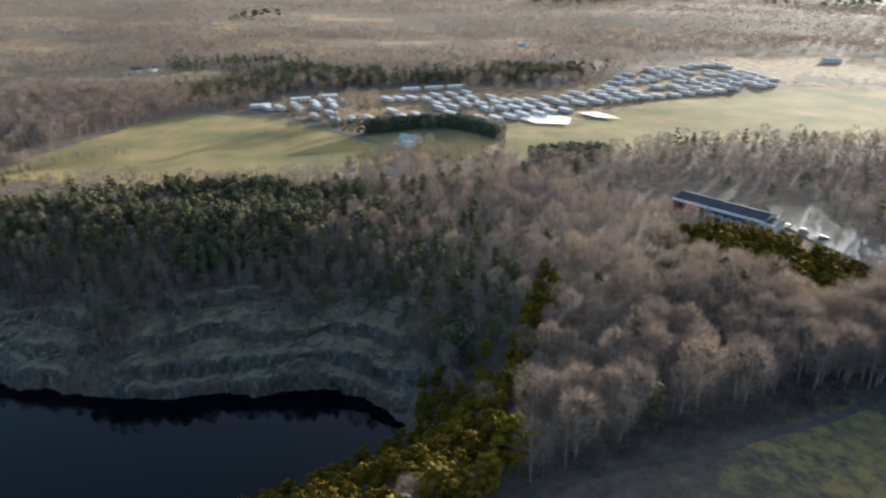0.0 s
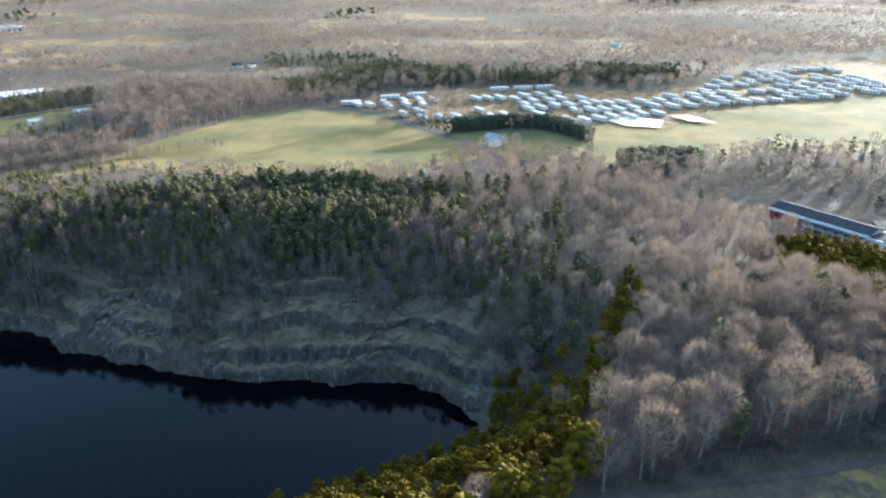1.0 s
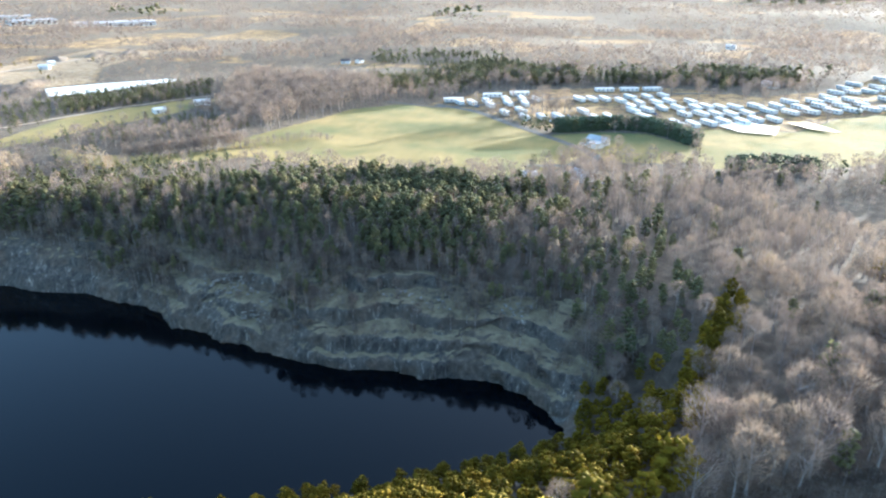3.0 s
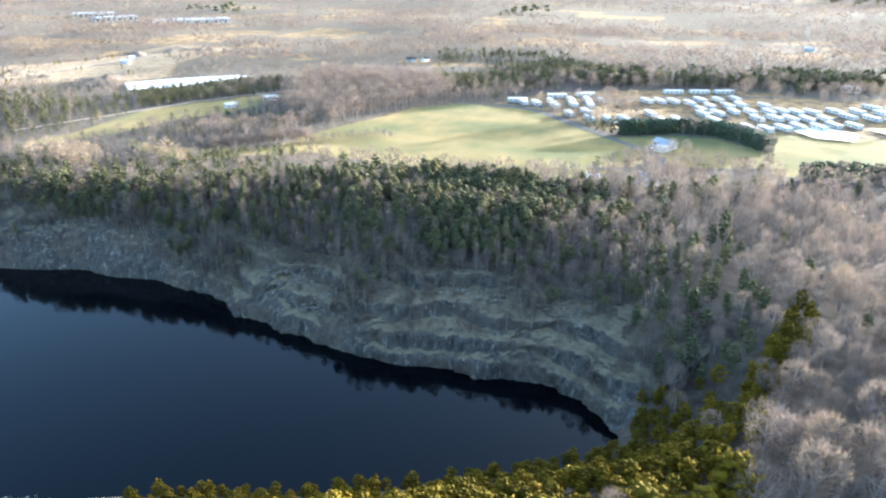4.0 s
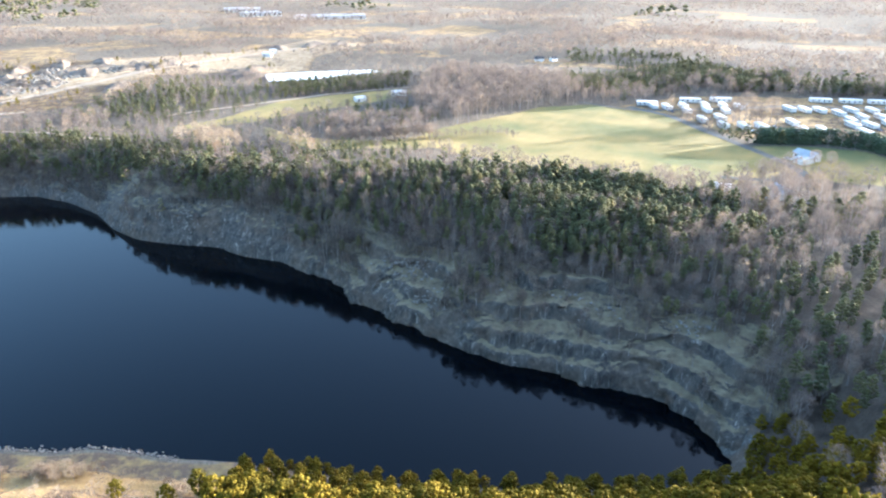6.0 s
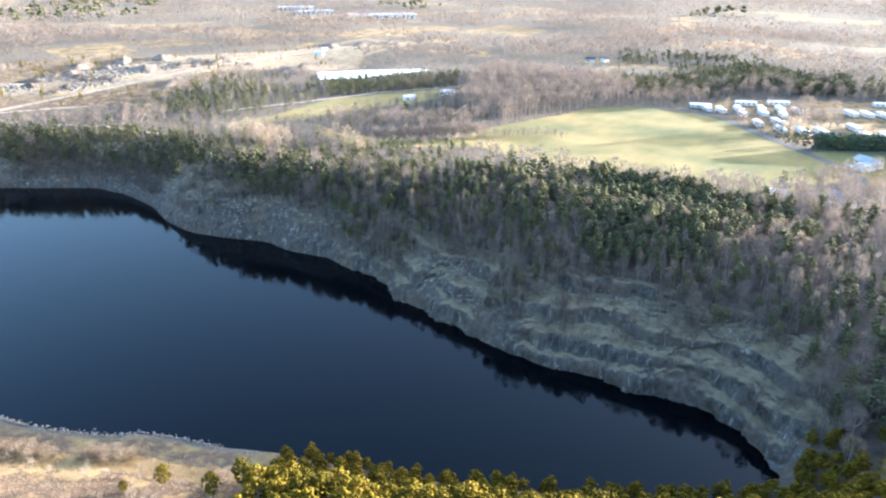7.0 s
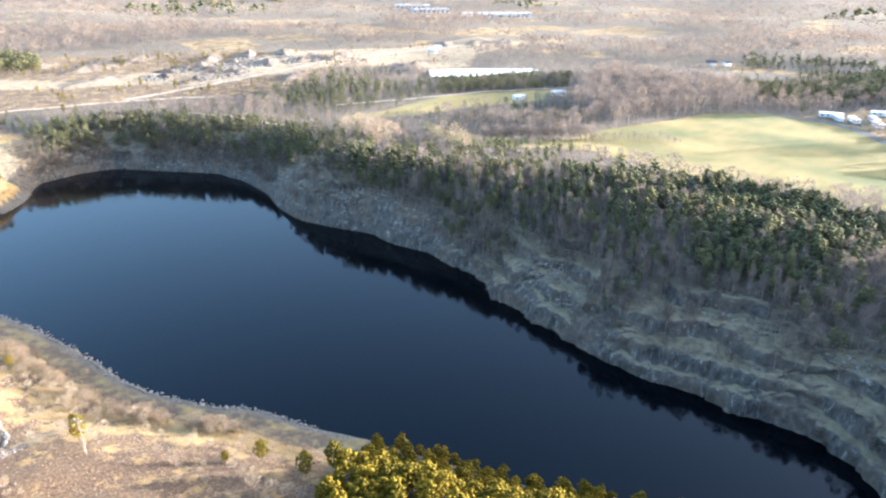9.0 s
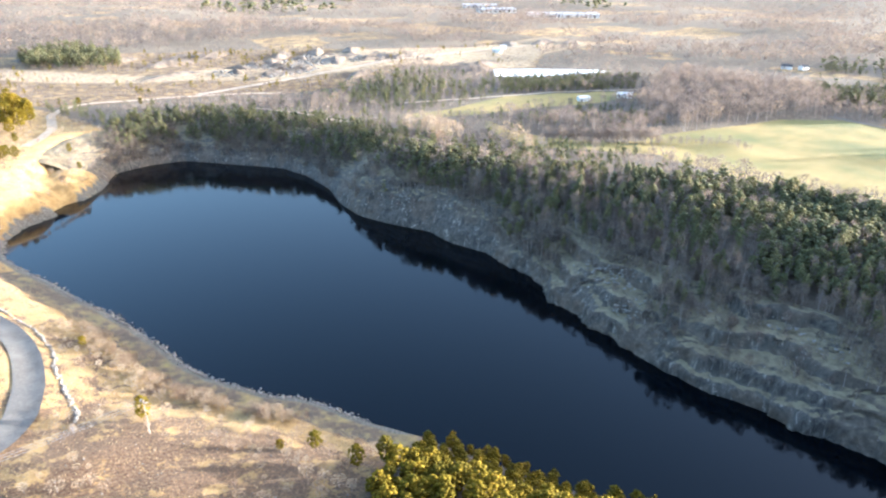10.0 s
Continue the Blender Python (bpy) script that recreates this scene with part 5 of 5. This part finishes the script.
def ledge_brush():
    r = np.random.default_rng(81)
    var = [bare_tree(320 + k, 9, w, 130, 0.17, 1) for k, w in enumerate((2.4, 3.0, 2.0))]
    for line, far, n, label in ((SHORE_NORTH, 42, 1.1, "leafless saplings and brush on the quarry ledges"), (SHORE_WEST[3:], 26, 1.3, "brush on the steep head of the quarry")):
        P = resampled(line, n)
        P = np.repeat(P, 7, 0)
        d = r.uniform(2.5, far, len(P))
        T = np.gradient(resampled(line, n), axis=0)
        N = np.repeat(np.stack([-T[:, 1], T[:, 0]], 1), 7, 0)
        N /= np.linalg.norm(N, axis=1)[:, None] + 1e-9
        P = P + N * d[:, None] + r.normal(0, 1.2, P.shape)
        away = shore_distance(P[:, 0], P[:, 1])
        k = (smooth_noise(P[:, 0], P[:, 1], 14, 41) > -0.55) & (away > 2.5)
        if line is SHORE_NORTH:
            k &= (away > rock_reach(P[:, 0]) * 0.85) | (r.uniform(size=len(P)) < 0.12 + 0.3 * (smooth_noise(P[:, 0], P[:, 1], 11, 43) > 0.1))
        P = P[k]
        wood("brush", var, np.column_stack([P, land(P[:, 0], P[:, 1]) - 0.4]), r.uniform(0.3, 0.8, len(P)), BARK, BRUSH_TWIGS, label, "brush", 82)


ledge_brush()


def tree_rows():
    """The row of bare trees along the arm of the field, lower towards its end."""
    r = np.random.default_rng(47)
    for line, step, lo, hi, label in (([(-276, 322), (-257, 340), (-243, 356), (-229, 371)], 2.6, 0.5, 0.72, "row of golden leafless trees along the arm of the field"),
                                      ([(-229, 371), (-214, 390), (-195, 403), (-186, 399)], 3.0, 0.2, 0.36, "low leafless scrub along the arm of the field")):
        P = resampled(line, step)
        P = np.concatenate([P + r.normal(0, 0.9, P.shape) + np.array((-2.6, 2.6)) * k for k in (0, 1, 2)])
        wood("tree_row", MID_BARE, np.column_stack([P, land(P[:, 0], P[:, 1])]), r.uniform(lo, hi, len(P)), BARK, TWIGS, label, "trees", 48)


tree_rows()


def sunlit_stand():
    """Tall rounded trees standing clear of the rim behind the western face."""
    x, y, r = scattered([(-358, 262), (-300, 258), (-258, 284), (-262, 302), (-320, 318), (-358, 308)], 7.5, 53, 0.75)
    k = smooth_noise(x, y, 26, 54) > -0.4
    x, y = x[k], y[k]
    # The golden shrub twigs carry the sunlight on these crowns in their colour.
    wood("bare_wood", MID_BARE, np.column_stack([x, y, land(x, y)]), r.uniform(0.62, 0.9, len(x)), BARK, SHRUB_TWIGS, "rounded leafless trees behind the quarry rim, twigs tinted sunlit gold", "woods", 55)


sunlit_stand()


def park_trees():
    """Bare trees among the homes and by the houses."""
    spots = [(-76, 526, 1.05), (-69, 531, 1.2), (-61, 526, 1.15), (-53, 533, 1.15), (-64, 519, 0.85), (-57, 520, 0.9), (-71, 520, 0.85), (-48, 526, 0.9), (-100, 575, 0.6), (20, 628, 1.0), (28, 634, 1.1), (50, 625, 0.9), (60, 610, 0.8),
             (84, 612, 0.8), (-16, 425, 0.75), (-8, 420, 0.7), (-36, 372, 0.8), (-14, 372, 0.7), (-10, 360, 0.8), (-40, 345, 0.8), (100, 620, 0.7), (130, 640, 0.8), (-130, 570, 0.5),
             (36, 530, 0.5), (-10, 545, 0.5), (10, 575, 0.5), (115, 545, 0.5), (160, 600, 0.5), (200, 660, 0.6), (240, 690, 0.6), (280, 700, 0.6)]
    P = [(x, y, float(land(np.array([x]), np.array([y]))[0])) for x, y, _ in spots]
    single_trees("bare_tree", NEAR_BARE, P, [s for _, _, s in spots], BARK, TWIGS, "rounded leafless tree among the mobile homes", "tree", "trees in the park")


park_trees()


# ---- quarry works ----
def spoil_mound(x, y, rx, ry, h, yaw, seed):
    n, m = 18, 7
    V = [(0, 0, h)]
    for i in range(1, m):
        f = i / (m - 1)
        for k in range(n):
            a = 2 * math.pi * k / n
            w = 1 + 0.22 * math.sin(a * 3 + seed) + 0.12 * math.sin(a * 5 + 2 * seed)
            V.append((math.cos(a) * rx * f * w, math.sin(a) * ry * f * w, h * (1 - f) ** 0.8 * (1 + 0.15 * math.sin(4 * a + seed * 3 + i)) - 0.8 * (i == m - 1)))
    F = [(0, 1 + k, 1 + (k + 1) % n) for k in range(n)]
    for i in range(m - 2):
        for k in range(n):
            a0, a1 = 1 + i * n + k, 1 + i * n + (k + 1) % n
            F += [(a0, a0 + n, a1 + n), (a0, a1 + n, a1)]
    t = tagged(new("spoil_mound", mesh_np("spoil_mound", V, F, SPOIL)), "long mound of pale quarry spoil on bare ground", "mound", "spoil mounds")
    t.matrix_basis = pose(x, y, float(land(np.array([x]), np.array([y]))[0]) - 0.3, 0, 0, yaw)


HEAPS = [(-903, 172), (-865, 215), (-836, 249), (-813, 311), (-791, 335), (-736, 437), (-723, 476), (-663, 482), (-669, 692), (-650, 740), (-623, 765),
         (-535, 500), (-545, 525), (-576, 391), (-686, 249), (-740, 394), (-646, 502), (-700, 360), (-670, 420), (-760, 270)]


def quarry_works():
    r = np.random.default_rng(91)
    for k, (x, y) in enumerate(HEAPS):
        spoil_mound(x, y, r.uniform(16, 40), r.uniform(8, 14), r.uniform(3.0, 6.5), -50 + r.uniform(-25, 25), k)
    for k in range(34):
        x, y = r.uniform(-730, -610), r.uniform(280, 520)
        if inside(QUARRY_FLATS, np.array([x]), np.array([y]))[0] and edge_distance(HAUL_BRANCH, np.array([x]), np.array([y]))[0] > 16:
            spoil_mound(x, y, r.uniform(6, 16), r.uniform(4, 9), r.uniform(2.0, 5.0), r.uniform(0, 180), k + 40)
    x, y, r = scattered([(-661, 268), (-712, 308), (-725, 362), (-742, 455), (-683, 501), (-640, 498), (-650, 410), (-612, 350), (-615, 308)], 4.0, 92, 0.7)
    k = smooth_noise(x, y, 22, 98) > -0.05
    x, y = x[k], y[k]
    stones("rubble", np.column_stack([x, y, land(x, y) + 0.3]), r.uniform(0.6, 2.4, len(x)), "blocks of pale rubble tipped across the quarry works", "rubble")
    x, y, r = scattered(QUARRY, 6, 93, 0.75)
    k = (smooth_noise(x, y, 45, 15) + 0.5 * smooth_noise(x, y, 16, 16) > np.where(inside(QUARRY_FLATS, x, y), 0.38, -0.4)) & (edge_distance(HAUL_BRANCH, x, y) > 9) & (edge_distance(HAUL_ROAD, x, y) > 8)
    x, y = x[k], y[k]
    wood("bare_wood", MID_BARE, np.column_stack([x, y, land(x, y)]), r.uniform(0.12, 0.36, len(x)), BARK, TWIGS, "low brown scrub between the quarry tracks", "woods", 94)
    k2 = r.uniform(size=len(x)) < 0.12
    wood("pine_wood", MID_PINE, np.column_stack([x[k2] + 4, y[k2] + 3, land(x[k2] + 4, y[k2] + 3)]), r.uniform(0.25, 0.6, k2.sum()), PINE_BARK, NEEDLES, "small evergreens between the quarry tracks", "woods", 95)
    # tall dark trees standing in for a bank's shaded face behind the pale flat
    x, y, r = scattered([(-901, 156), (-988, 219), (-848, 254), (-770, 222), (-822, 150)], 8, 96, 0.9)
    wood("pine_wood", MID_PINE, np.column_stack([x, y, land(x, y)]), r.uniform(0.8, 1.2, len(x)), PINE_BARK, SHADED_NEEDLES, "dark evergreens in place of a shaded wooded bank behind the quarry", "woods", 97)


quarry_works()
house(-614, 616, 30, 10, 7, 3.5, 1.5, WHITE_SIDING, WHITE_METAL, "pale plant building at the quarry works")
house(-630, 642, 60, 7, 5, 4, 1.0, WHITE_SIDING, WHITE_METAL, "small pale store at the quarry works")


def warehouse(x, y, yaw, length, width):
    t = holder_at("warehouse", x, y, yaw, "huge low white warehouse in the far woods", "warehouse", "far warehouses")
    part("wall", bm_mesh("wall", box(-length / 2, -width / 2, -3, length / 2, width / 2, 8), WHITE_SIDING), t)
    part("roof", bm_mesh("roof", gable(-length / 2, length / 2, width / 2, 8, 1.5, 0.4, 0.5), STONE_ROOF), t)
    d = bm_mesh("loading_door", box(-2, -0.1, 0, 2, 0.1, 5), DARK_GLASS)
    for k in range(8):
        part("loading_door", d, t).location = (-length * 0.44 + length * 0.125 * k, -width / 2, 1)


warehouse(-1205, 1200, 55, 85, 50)
warehouse(-1030, 1230, 45, 150, 60)
warehouse(-1350, 1285, 45, 85, 50)
